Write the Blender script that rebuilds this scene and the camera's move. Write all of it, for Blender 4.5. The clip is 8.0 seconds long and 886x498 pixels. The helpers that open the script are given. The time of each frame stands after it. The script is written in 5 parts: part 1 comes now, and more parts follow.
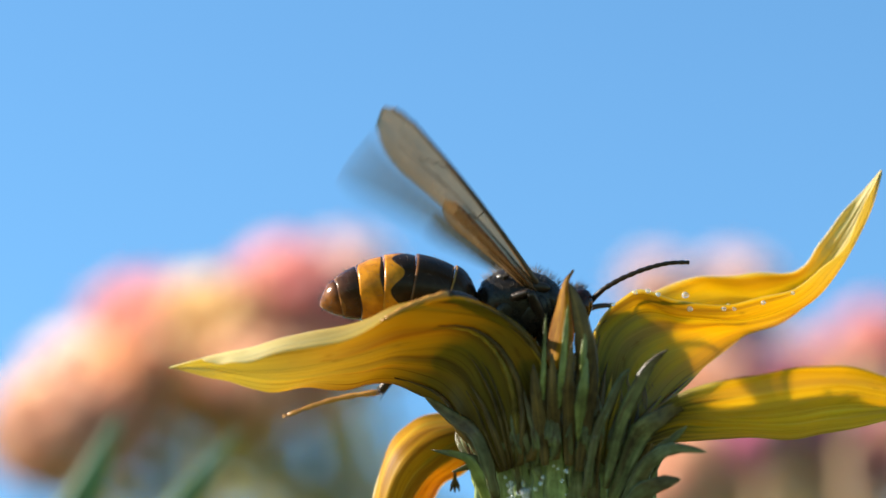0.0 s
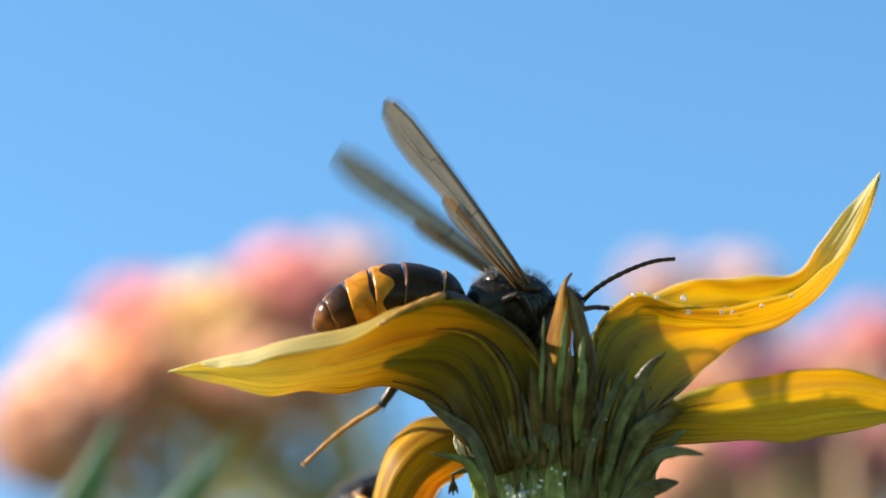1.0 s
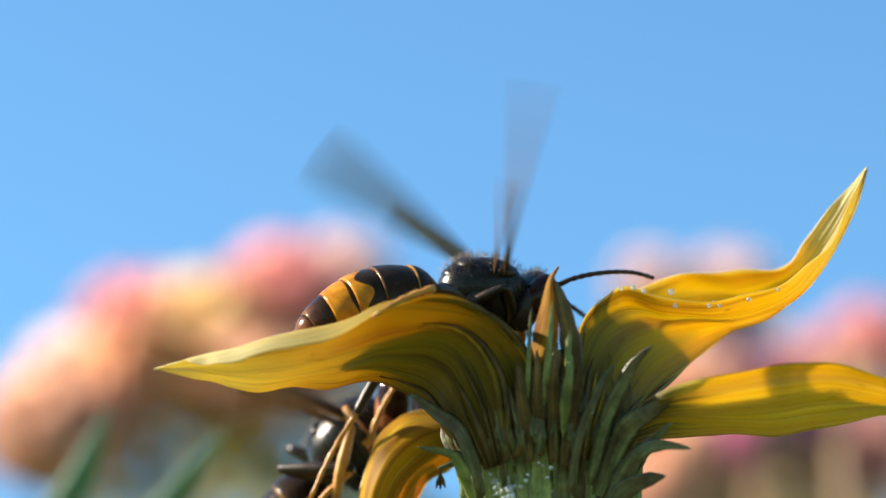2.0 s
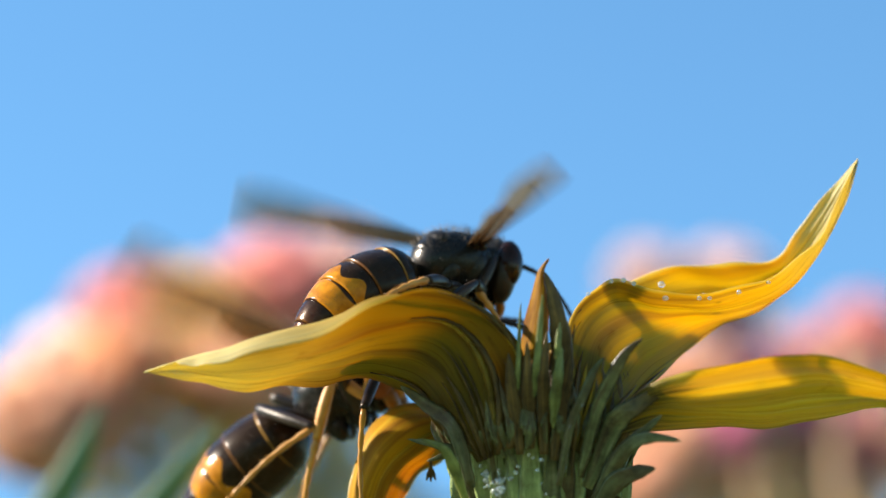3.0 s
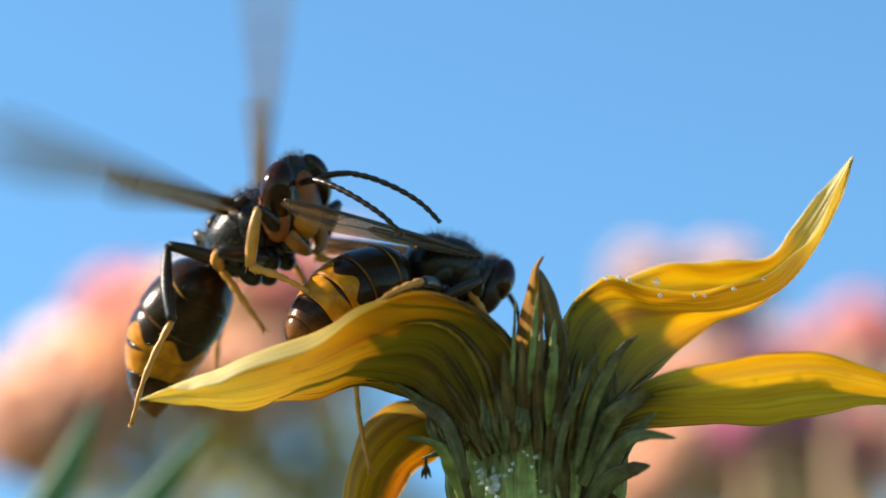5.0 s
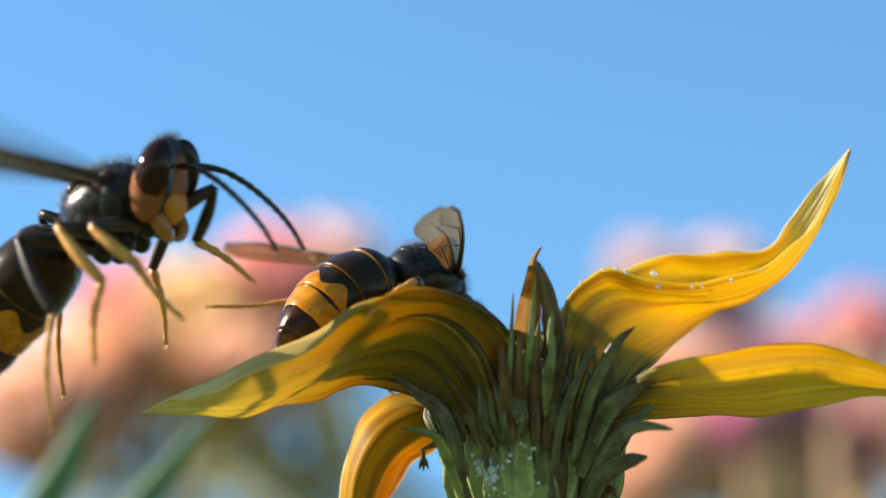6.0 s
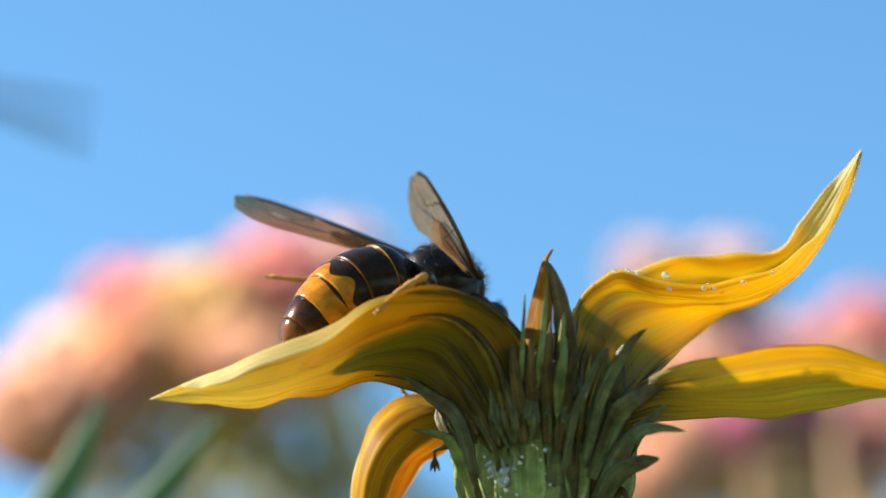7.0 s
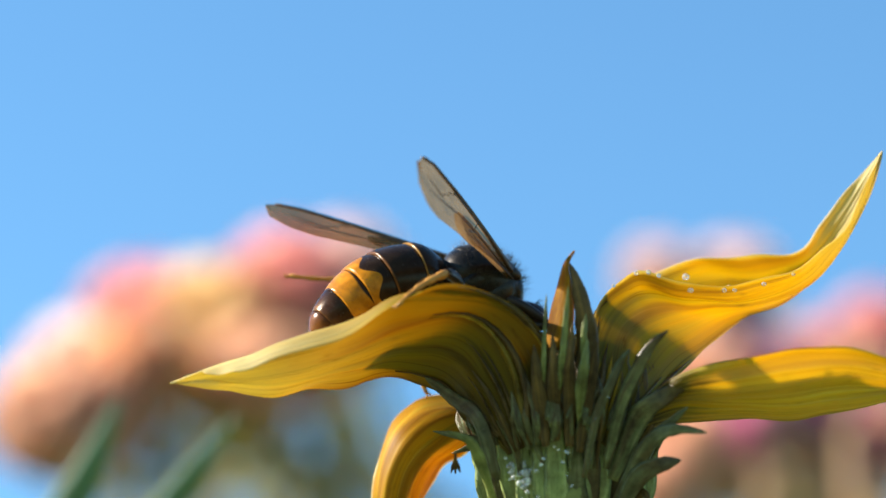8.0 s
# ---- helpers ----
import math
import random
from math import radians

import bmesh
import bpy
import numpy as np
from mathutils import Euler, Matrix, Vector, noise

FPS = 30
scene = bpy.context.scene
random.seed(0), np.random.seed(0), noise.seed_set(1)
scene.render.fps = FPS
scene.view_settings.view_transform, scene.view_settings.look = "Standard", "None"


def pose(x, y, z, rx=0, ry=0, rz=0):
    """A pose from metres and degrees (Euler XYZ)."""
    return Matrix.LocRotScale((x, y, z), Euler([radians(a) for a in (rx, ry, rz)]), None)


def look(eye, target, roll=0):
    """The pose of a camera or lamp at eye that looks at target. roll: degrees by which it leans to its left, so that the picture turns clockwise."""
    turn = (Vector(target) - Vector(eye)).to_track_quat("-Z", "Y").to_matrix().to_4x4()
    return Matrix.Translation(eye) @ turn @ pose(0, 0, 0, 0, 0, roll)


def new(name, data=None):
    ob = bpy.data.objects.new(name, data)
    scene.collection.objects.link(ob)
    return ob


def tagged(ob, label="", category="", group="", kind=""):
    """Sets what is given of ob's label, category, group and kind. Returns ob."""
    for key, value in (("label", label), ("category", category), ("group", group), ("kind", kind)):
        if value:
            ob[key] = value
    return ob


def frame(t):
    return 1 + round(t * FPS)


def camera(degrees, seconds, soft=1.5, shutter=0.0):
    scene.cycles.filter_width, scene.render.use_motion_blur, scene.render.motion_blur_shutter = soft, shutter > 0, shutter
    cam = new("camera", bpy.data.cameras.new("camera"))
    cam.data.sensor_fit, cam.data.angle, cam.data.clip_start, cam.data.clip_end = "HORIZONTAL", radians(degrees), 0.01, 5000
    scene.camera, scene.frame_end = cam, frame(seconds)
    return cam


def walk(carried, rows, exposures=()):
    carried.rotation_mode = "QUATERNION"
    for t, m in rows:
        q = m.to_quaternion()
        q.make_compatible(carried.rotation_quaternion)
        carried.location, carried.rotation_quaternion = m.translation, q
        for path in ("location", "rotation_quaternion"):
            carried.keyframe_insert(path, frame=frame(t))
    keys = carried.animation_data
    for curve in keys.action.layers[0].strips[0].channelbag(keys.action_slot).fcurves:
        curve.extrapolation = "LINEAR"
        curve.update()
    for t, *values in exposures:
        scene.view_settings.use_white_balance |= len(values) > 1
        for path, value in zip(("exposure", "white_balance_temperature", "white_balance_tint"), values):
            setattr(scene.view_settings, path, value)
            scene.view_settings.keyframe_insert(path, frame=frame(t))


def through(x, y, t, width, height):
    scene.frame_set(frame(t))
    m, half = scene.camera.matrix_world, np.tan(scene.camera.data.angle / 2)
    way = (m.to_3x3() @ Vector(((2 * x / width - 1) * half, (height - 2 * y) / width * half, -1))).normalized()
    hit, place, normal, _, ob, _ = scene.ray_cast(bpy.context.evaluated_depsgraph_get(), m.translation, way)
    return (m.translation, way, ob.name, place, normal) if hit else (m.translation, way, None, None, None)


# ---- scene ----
MM = 0.001
DIST = 300.0          # mm from the lens to the flower
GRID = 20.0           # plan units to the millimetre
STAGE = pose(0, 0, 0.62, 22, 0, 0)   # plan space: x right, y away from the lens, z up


def grid(x, y, w=0.0):
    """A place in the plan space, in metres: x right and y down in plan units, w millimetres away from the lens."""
    k = (DIST + w) / DIST / GRID * MM
    return Vector(((x - 784) * k, w * MM, (441 - y) * k))


def way(a, e=0.0):
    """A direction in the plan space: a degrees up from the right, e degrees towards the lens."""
    a, e = radians(a), radians(e)
    return Vector((math.cos(a) * math.cos(e), -math.sin(e), math.sin(a) * math.cos(e)))


def between(rows, t):
    """Smooth value of rows (time, values...) at t."""
    ts = [r[0] for r in rows]
    if t <= ts[0]:
        return np.array(rows[0][1:], float)
    if t >= ts[-1]:
        return np.array(rows[-1][1:], float)
    i = max(k for k in range(len(ts) - 1) if ts[k] <= t)
    p = [np.array(rows[min(max(k, 0), len(rows) - 1)][1:], float) for k in (i - 1, i, i + 1, i + 2)]
    u = [ts[min(max(k, 0), len(rows) - 1)] for k in (i - 1, i, i + 1, i + 2)]
    h = u[2] - u[1]
    m1 = (p[2] - p[0]) / max(u[2] - u[0], 1e-6) * h
    m2 = (p[3] - p[1]) / max(u[3] - u[1], 1e-6) * h
    # keep the glide free of overshoot
    d = p[2] - p[1]
    m1 = np.where(m1 * d <= 0, 0, np.clip(m1, -3 * abs(d), 3 * abs(d)))
    m2 = np.where(m2 * d <= 0, 0, np.clip(m2, -3 * abs(d), 3 * abs(d)))
    s = (t - u[1]) / h
    return ((2 * s**3 - 3 * s**2 + 1) * p[1] + (s**3 - 2 * s**2 + s) * m1
            + (3 * s**2 - 2 * s**3) * p[2] + (s**3 - s**2) * m2)


# ---- camera ----
cam = camera(2 * math.degrees(math.atan(784 / GRID / DIST)), 8.0, soft=1.5, shutter=0.5)
cam.data.dof.use_dof = True
cam.data.dof.focus_distance = 0.298
cam.data.dof.aperture_fstop = 15.0
cam.data.dof.aperture_blades = 0
# drift of the hand: seconds, shift of the flower in the picture (plan units right, down), and how much of the downward part is tilt
DRIFT = [(0.0, -1, 33), (0.5, -1, 35), (1.0, -4, 38), (1.5, -13, 35), (1.7, -19, 32), (2.8, -46, 15), (3.0, -44, 14), (3.5, -43, 15),
         (4.0, -43, 17), (4.5, -47, 17), (4.7, -50, 14), (5.8, -59, -4), (6.0, -57, -6), (6.5, -51, -7), (7.0, -37, -3), (7.5, -18, -2.5), (8.0, 0, 0)]
TILT = 0.4


def eye_pose(t):
    dx, dy = between(DRIFT, t)
    f = GRID * DIST
    shift = Vector((-dx / GRID * MM, -DIST * MM, (1 - TILT) * dy / GRID * MM))
    return STAGE @ Matrix.Translation(shift) @ pose(0, 0, 0, 90 + math.degrees(math.atan(TILT * dy / f)), 0, 0)


walk(cam, [(k / 10, eye_pose(k / 10)) for k in range(81)])

# ---- light ----
SUN_ELEV, SUN_TURN = 31.0, 276.0     # degrees up; compass of the sun, 0 is +y, clockwise
world = bpy.data.worlds.new("sky")
scene.world = world
world.use_nodes = True
sky = world.node_tree.nodes.new("ShaderNodeTexSky")
sky.sky_type, sky.sun_disc = "NISHITA", False
sky.sun_elevation, sky.sun_rotation = radians(SUN_ELEV), radians(SUN_TURN)
sky.air_density, sky.dust_density, sky.ozone_density = 1.0, 0.0, 3.0
bg = world.node_tree.nodes["Background"]
bg.inputs["Strength"].default_value = 0.077
tint = world.node_tree.nodes.new("ShaderNodeMix")
tint.data_type, tint.blend_type = "RGBA", "MULTIPLY"
tint.inputs[0].default_value = 1.0
tint.inputs[7].default_value = (0.80, 1.16, 1.22, 1)    # clear autumn air, bluer than the standard one
world.node_tree.links.new(sky.outputs[0], tint.inputs[6])
world.node_tree.links.new(tint.outputs[2], bg.inputs[0])
sun = new("sun", bpy.data.lights.new("sun", "SUN"))
sun.data.energy, sun.data.angle, sun.data.color = 5.0, radians(0.5), (1.0, 0.95, 0.86)
az, el = radians(SUN_TURN), radians(SUN_ELEV)
sun.matrix_world = look((5 * math.sin(az) * math.cos(el), 5 * math.cos(az) * math.cos(el), 5 * math.sin(el)), (0, 0, 0))
scene.view_settings.exposure = 1.4


# ---- materials ----
def material(name):
    m = bpy.data.materials.new(name)
    m.use_nodes = True
    n = m.node_tree.nodes
    return m, n, m.node_tree.links, n["Principled BSDF"]


def ramp(n, stops):
    r = n.new("ShaderNodeValToRGB")
    while len(r.color_ramp.elements) > 1:
        r.color_ramp.elements.remove(r.color_ramp.elements[-1])
    for k, (p, c) in enumerate(stops):
        e = r.color_ramp.elements[0] if k == 0 else r.color_ramp.elements.new(p)
        e.position, e.color = p, (*c, 1)
    return r


def noise_node(n, links, scale, detail=4, vec=None, rough=0.6):
    x = n.new("ShaderNodeTexNoise")
    x.inputs["Scale"].default_value, x.inputs["Detail"].default_value, x.inputs["Roughness"].default_value = scale, detail, rough
    if vec is not None:
        links.new(vec, x.inputs["Vector"])
    return x


def mapped(n, links, source, scale):
    mp = n.new("ShaderNodeMapping")
    mp.inputs["Scale"].default_value = scale
    links.new(source, mp.inputs["Vector"])
    return mp.outputs[0]


def bumped(n, links, bsdf, height, dist, strength=0.5):
    b = n.new("ShaderNodeBump")
    b.inputs["Distance"].default_value, b.inputs["Strength"].default_value = dist, strength
    links.new(height, b.inputs["Height"])
    links.new(b.outputs[0], bsdf.inputs["Normal"])
    return b


def mixed(n, links, fac, a, b, mode="MIX"):
    x = n.new("ShaderNodeMix")
    x.data_type, x.blend_type = "RGBA", mode
    for sock, v in ((x.inputs[0], fac), (x.inputs[6], a), (x.inputs[7], b)):
        if isinstance(v, (int, float)):
            sock.default_value = v
        elif isinstance(v, tuple):
            sock.default_value = (*v, 1)
        else:
            links.new(v, sock)
    return x.outputs[2]


def leafy(name, stops, through_col, through=0.4, streak=(3, 60, 1), rough=0.5, bump=0.00011, blotch=None, pale=None, base=None, patch=(2.2, 3.0, 1), gloss=0.3, mottle=0.0, margin=None, veins=0.0):
    """Thin living tissue: streaked along its length (UV x), light shines through it."""
    m, n, links, b = material(name)
    uv = n.new("ShaderNodeTexCoord").outputs["UV"]
    if veins:
        # let the streaks wander across the petal
        wander = noise_node(n, links, 1.0, 2, mapped(n, links, uv, (3.0, 2.0, 1)))
        off = n.new("ShaderNodeMix")
        off.data_type, off.blend_type = "RGBA", "LINEAR_LIGHT"
        off.inputs[0].default_value = 0.05
        links.new(uv, off.inputs[6])
        links.new(wander.outputs["Color"], off.inputs[7])
        uv_flow = off.outputs[2]
    else:
        uv_flow = uv
    lines = noise_node(n, links, 1.0, 5, mapped(n, links, uv_flow, streak))
    own = n.new("ShaderNodeVectorMath")
    own.operation, own.inputs[1].default_value = "MULTIPLY_ADD", (23.0, 17.0, 11.0)
    links.new(n.new("ShaderNodeObjectInfo").outputs["Random"], own.inputs[0])
    links.new(uv, own.inputs[2])
    coarse = noise_node(n, links, 1.0, 3, mapped(n, links, own.outputs[0], patch))
    r = ramp(n, stops)
    links.new(lines.outputs[0], r.inputs[0])
    col = r.outputs[0]
    if blotch:
        lim = ramp(n, [(0.46, (0, 0, 0)), (0.64, (1, 1, 1))])
        links.new(coarse.outputs[0], lim.inputs[0])
        col = mixed(n, links, lim.outputs[0], col, blotch)
    if pale:
        # colour that follows the length of the piece, with a ragged limit
        sep = n.new("ShaderNodeSeparateXYZ")
        links.new(uv, sep.inputs[0])
        add = n.new("ShaderNodeMath")
        add.operation = "MULTIPLY_ADD"
        add.inputs[1].default_value = 0.35
        links.new(lines.outputs[0], add.inputs[0])
        links.new(sep.outputs[0], add.inputs[2])
        lim = ramp(n, [(pale[0] + 0.17, (0, 0, 0)), (pale[1] + 0.17, (1, 1, 1))])
        links.new(add.outputs[0], lim.inputs[0])
        col = mixed(n, links, lim.outputs[0], col, pale[2])
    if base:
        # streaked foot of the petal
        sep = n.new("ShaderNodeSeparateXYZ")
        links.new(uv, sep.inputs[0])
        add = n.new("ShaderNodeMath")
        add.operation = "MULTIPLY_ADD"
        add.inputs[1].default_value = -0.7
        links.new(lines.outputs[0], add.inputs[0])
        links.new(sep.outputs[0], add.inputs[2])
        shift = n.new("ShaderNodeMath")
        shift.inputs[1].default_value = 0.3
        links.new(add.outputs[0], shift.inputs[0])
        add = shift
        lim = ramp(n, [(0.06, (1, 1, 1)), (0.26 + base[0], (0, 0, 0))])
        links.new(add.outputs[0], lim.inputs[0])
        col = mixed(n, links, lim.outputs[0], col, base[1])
    height = lines.outputs[0]
    if veins:
        # fine dark veins, and stains where the tissue dies back
        fine = noise_node(n, links, 1.0, 3, mapped(n, links, uv_flow, (1.1, veins, 1)), 0.75)
        lim = ramp(n, [(0.36, (0.50, 0.40, 0.30)), (0.44, (1, 1, 1)), (0.60, (1, 1, 1)), (0.68, (1.12, 1.14, 1.3))])
        links.new(fine.outputs[0], lim.inputs[0])
        col = mixed(n, links, 0.8, col, lim.outputs[0], "MULTIPLY")
        stain = noise_node(n, links, 1.0, 6, mapped(n, links, uv_flow, (5.0, 9.0, 1)), 0.7)
        lim = ramp(n, [(0.60, (1, 1, 1)), (0.74, (0.60, 0.44, 0.28))])
        links.new(stain.outputs[0], lim.inputs[0])
        col = mixed(n, links, 1.0, col, lim.outputs[0], "MULTIPLY")
    if margin:
        # dry pale margin of uneven width along both rims
        sep = n.new("ShaderNodeSeparateXYZ")
        links.new(uv, sep.inputs[0])
        away = n.new("ShaderNodeMath")
        away.operation, away.inputs[1].default_value = "SUBTRACT", 0.5
        links.new(sep.outputs[1], away.inputs[0])
        near_rim = n.new("ShaderNodeMath")
        near_rim.operation = "ABSOLUTE"
        links.new(away.outputs[0], near_rim.inputs[0])
        rag = noise_node(n, links, 1.0, 4, mapped(n, links, uv, (14, 1, 1)))
        add = n.new("ShaderNodeMath")
        add.operation, add.inputs[1].default_value = "MULTIPLY_ADD", 0.05
        links.new(rag.outputs[0], add.inputs[0])
        links.new(near_rim.outputs[0], add.inputs[2])
        lim = ramp(n, [(0.475, (0, 0, 0)), (0.51, (1, 1, 1))])
        links.new(add.outputs[0], lim.inputs[0])
        col = mixed(n, links, lim.outputs[0], col, margin)
    if mottle:
        # dead and wet patches about a millimetre across
        spots = noise_node(n, links, mottle, 9, n.new("ShaderNodeTexCoord").outputs["Object"], 0.7)
        lim = ramp(n, [(0.34, (0.42, 0.34, 0.28)), (0.5, (0.95, 0.90, 0.84)), (0.66, (1.55, 1.45, 1.35))])
        links.new(spots.outputs[0], lim.inputs[0])
        col = mixed(n, links, 1.0, col, lim.outputs[0], "MULTIPLY")
        height, bump = spots.outputs[0], bump * 3
    links.new(col, b.inputs["Base Color"])
    b.inputs["Roughness"].default_value, b.inputs["Specular IOR Level"].default_value = rough, gloss
    bumped(n, links, b, height, bump, 0.8)
    tr = n.new("ShaderNodeBsdfTranslucent")
    links.new(mixed(n, links, 1.0, col, through_col, "MULTIPLY"), tr.inputs["Color"])
    mx = n.new("ShaderNodeMixShader")
    mx.inputs[0].default_value = through
    links.new(b.outputs[0], mx.inputs[1])
    links.new(tr.outputs[0], mx.inputs[2])
    links.new(mx.outputs[0], n["Material Output"].inputs[0])
    return m


def chitin(name, stops, rough=0.3, scale=900, bump=0.00002, gloss=0.5):
    m, n, links, b = material(name)
    obj = n.new("ShaderNodeTexCoord").outputs["Object"]
    fine = noise_node(n, links, scale, 5, obj)
    r = ramp(n, stops)
    links.new(fine.outputs[0], r.inputs[0])
    links.new(r.outputs[0], b.inputs["Base Color"])
    rr = ramp(n, [(0.3, (rough * 0.8,) * 3), (0.7, (rough * 1.35,) * 3)])
    links.new(fine.outputs[0], rr.inputs[0])
    links.new(rr.outputs[0], b.inputs["Roughness"])
    b.inputs["Specular IOR Level"].default_value = gloss
    b.inputs["Specular Tint"].default_value = (1.0, 0.82, 0.64, 1)
    pits = noise_node(n, links, scale * 5, 2, obj)
    bumped(n, links, b, pits.outputs[0], bump, 0.6)
    return m


def banded(name, stops, rough=0.22, wave=0.10, lobes=5, lobe=0.0):
    """Plate of the abdomen: colour runs along the plate (UV x) with a wavy limit round it (UV y)."""
    m, n, links, b = material(name)
    tc = n.new("ShaderNodeTexCoord")
    sep = n.new("ShaderNodeSeparateXYZ")
    links.new(tc.outputs["UV"], sep.inputs[0])
    wob = noise_node(n, links, 1.0, 2, mapped(n, links, tc.outputs["UV"], (0.6, 7, 1)))
    ang = n.new("ShaderNodeMath")
    ang.operation = "MULTIPLY"
    ang.inputs[1].default_value = 2 * math.pi * lobes
    links.new(sep.outputs[1], ang.inputs[0])
    cosine = n.new("ShaderNodeMath")
    cosine.operation = "COSINE"
    links.new(ang.outputs[0], cosine.inputs[0])
    low = n.new("ShaderNodeMath")
    low.operation = "MULTIPLY_ADD"
    low.inputs[1].default_value = lobe
    links.new(cosine.outputs[0], low.inputs[0])
    links.new(sep.outputs[0], low.inputs[2])
    add = n.new("ShaderNodeMath")
    add.operation = "MULTIPLY_ADD"
    add.inputs[1].default_value = wave
    links.new(wob.outputs[0], add.inputs[0])
    links.new(low.outputs[0], add.inputs[2])
    r = ramp(n, [(min(p + wave * 0.5, 1.0), c) for p, c in stops])
    links.new(add.outputs[0], r.inputs[0])
    col = r.outputs[0]
    grain = noise_node(n, links, 700, 6, tc.outputs["Object"])
    g = ramp(n, [(0.35, (0.55, 0.50, 0.45)), (0.65, (1.0, 1.0, 1.0))])
    links.new(grain.outputs[0], g.inputs[0])
    col = mixed(n, links, 1.0, col, g.outputs[0], "MULTIPLY")
    links.new(col, b.inputs["Base Color"])
    b.inputs["Roughness"].default_value, b.inputs["Specular IOR Level"].default_value = rough, 0.16
    b.inputs["Specular Tint"].default_value = (1.0, 0.78, 0.55, 1)
    bumped(n, links, b, noise_node(n, links, 6000, 2, tc.outputs["Object"]).outputs[0], 0.00002, 0.5)
    return m


YEL = [(0.32, (0.55, 0.30, 0.016)), (0.44, (0.81, 0.53, 0.022)), (0.58, (0.89, 0.645, 0.040)), (0.72, (0.94, 0.79, 0.14))]
YEL_PALE = [(0.32, (0.62, 0.39, 0.022)), (0.44, (0.84, 0.60, 0.040)), (0.58, (0.91, 0.72, 0.085)), (0.72, (0.95, 0.85, 0.28))]
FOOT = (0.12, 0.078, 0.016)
DRY_RIM = (0.80, 0.66, 0.34)
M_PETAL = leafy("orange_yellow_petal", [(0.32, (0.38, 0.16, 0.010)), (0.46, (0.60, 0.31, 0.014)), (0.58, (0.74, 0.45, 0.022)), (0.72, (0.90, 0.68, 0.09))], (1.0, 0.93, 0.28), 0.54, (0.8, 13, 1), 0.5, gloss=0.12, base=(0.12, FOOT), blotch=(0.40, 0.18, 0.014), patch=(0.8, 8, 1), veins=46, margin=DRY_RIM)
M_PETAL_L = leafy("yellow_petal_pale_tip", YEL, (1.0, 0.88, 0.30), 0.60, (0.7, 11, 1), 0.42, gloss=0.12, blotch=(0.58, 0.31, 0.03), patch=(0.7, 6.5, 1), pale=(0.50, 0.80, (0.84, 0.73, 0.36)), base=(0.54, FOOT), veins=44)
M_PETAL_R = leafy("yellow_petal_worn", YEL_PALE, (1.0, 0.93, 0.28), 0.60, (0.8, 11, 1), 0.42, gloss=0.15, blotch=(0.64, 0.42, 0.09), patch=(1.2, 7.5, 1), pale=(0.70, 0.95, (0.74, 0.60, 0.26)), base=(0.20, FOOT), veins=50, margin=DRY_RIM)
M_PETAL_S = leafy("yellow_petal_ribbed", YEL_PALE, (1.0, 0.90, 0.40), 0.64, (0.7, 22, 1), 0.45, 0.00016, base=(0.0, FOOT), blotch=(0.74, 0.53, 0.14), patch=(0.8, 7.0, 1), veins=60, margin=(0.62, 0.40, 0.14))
M_PETAL_DRY = leafy("dry_orange_petal", [(0.3, (0.20, 0.075, 0.008)), (0.5, (0.48, 0.22, 0.010)), (0.7, (0.70, 0.40, 0.02))], (1.0, 0.85, 0.3), 0.5, (1.2, 10, 1), 0.5, blotch=(0.22, 0.085, 0.012), patch=(2, 2, 1), gloss=0.1, veins=30)
BR = (0.10, 0.07, 0.03)
M_BRACT = leafy("green_bract", [(0.36, (0.085, 0.092, 0.042)), (0.5, (0.135, 0.142, 0.066)), (0.66, (0.21, 0.215, 0.11))], (0.9, 1.0, 0.35), 0.25, (1.0, 7, 1), 0.38, blotch=BR, patch=(1.5, 2.5, 1), gloss=0.4, mottle=300)
M_STRAND = leafy("green_bract_withering_brown", [(0.36, (0.085, 0.10, 0.04)), (0.5, (0.15, 0.165, 0.066)), (0.66, (0.25, 0.265, 0.12))], (0.9, 1.0, 0.35), 0.25, (1.0, 9, 1), 0.38, blotch=(0.085, 0.055, 0.022), patch=(3, 5, 1), gloss=0.4, mottle=420, pale=(0.35, 0.9, (0.15, 0.09, 0.026)))
M_BRACT_LIGHT = leafy("light_green_bract", [(0.3, (0.16, 0.18, 0.045)), (0.55, (0.25, 0.27, 0.08)), (0.75, (0.36, 0.37, 0.14))], (0.9, 1.0, 0.4), 0.35, (1.0, 7, 1), 0.35, gloss=0.4, mottle=300)
M_BRACT_DRY = leafy("dry_brown_bract", [(0.36, (0.07, 0.045, 0.016)), (0.5, (0.13, 0.080, 0.026)), (0.66, (0.24, 0.14, 0.035))], (1.0, 0.7, 0.25), 0.30, (1.0, 8, 1), 0.42, gloss=0.3, mottle=300)
M_SCALE = leafy("scale_fading_to_yellow", [(0.36, (0.09, 0.07, 0.02)), (0.5, (0.14, 0.105, 0.028)), (0.66, (0.20, 0.15, 0.04))], (1.0, 0.85, 0.25), 0.45, (1.0, 6, 1), 0.42, gloss=0.25, mottle=300, pale=(0.05, 0.75, (0.46, 0.30, 0.025)))
M_CUP = leafy("flower_cup", [(0.3, (0.13, 0.18, 0.065)), (0.55, (0.24, 0.30, 0.11)), (0.75, (0.40, 0.46, 0.22))], (0.8, 1.0, 0.4), 0.10, (1.0, 9, 1), 0.22, blotch=(0.14, 0.16, 0.06), patch=(3, 6, 1), gloss=0.7, mottle=250)
M_DISC = leafy("disc_florets", [(0.3, (0.25, 0.12, 0.01)), (0.7, (0.6, 0.33, 0.03))], (1, .8, .4), 0.2)
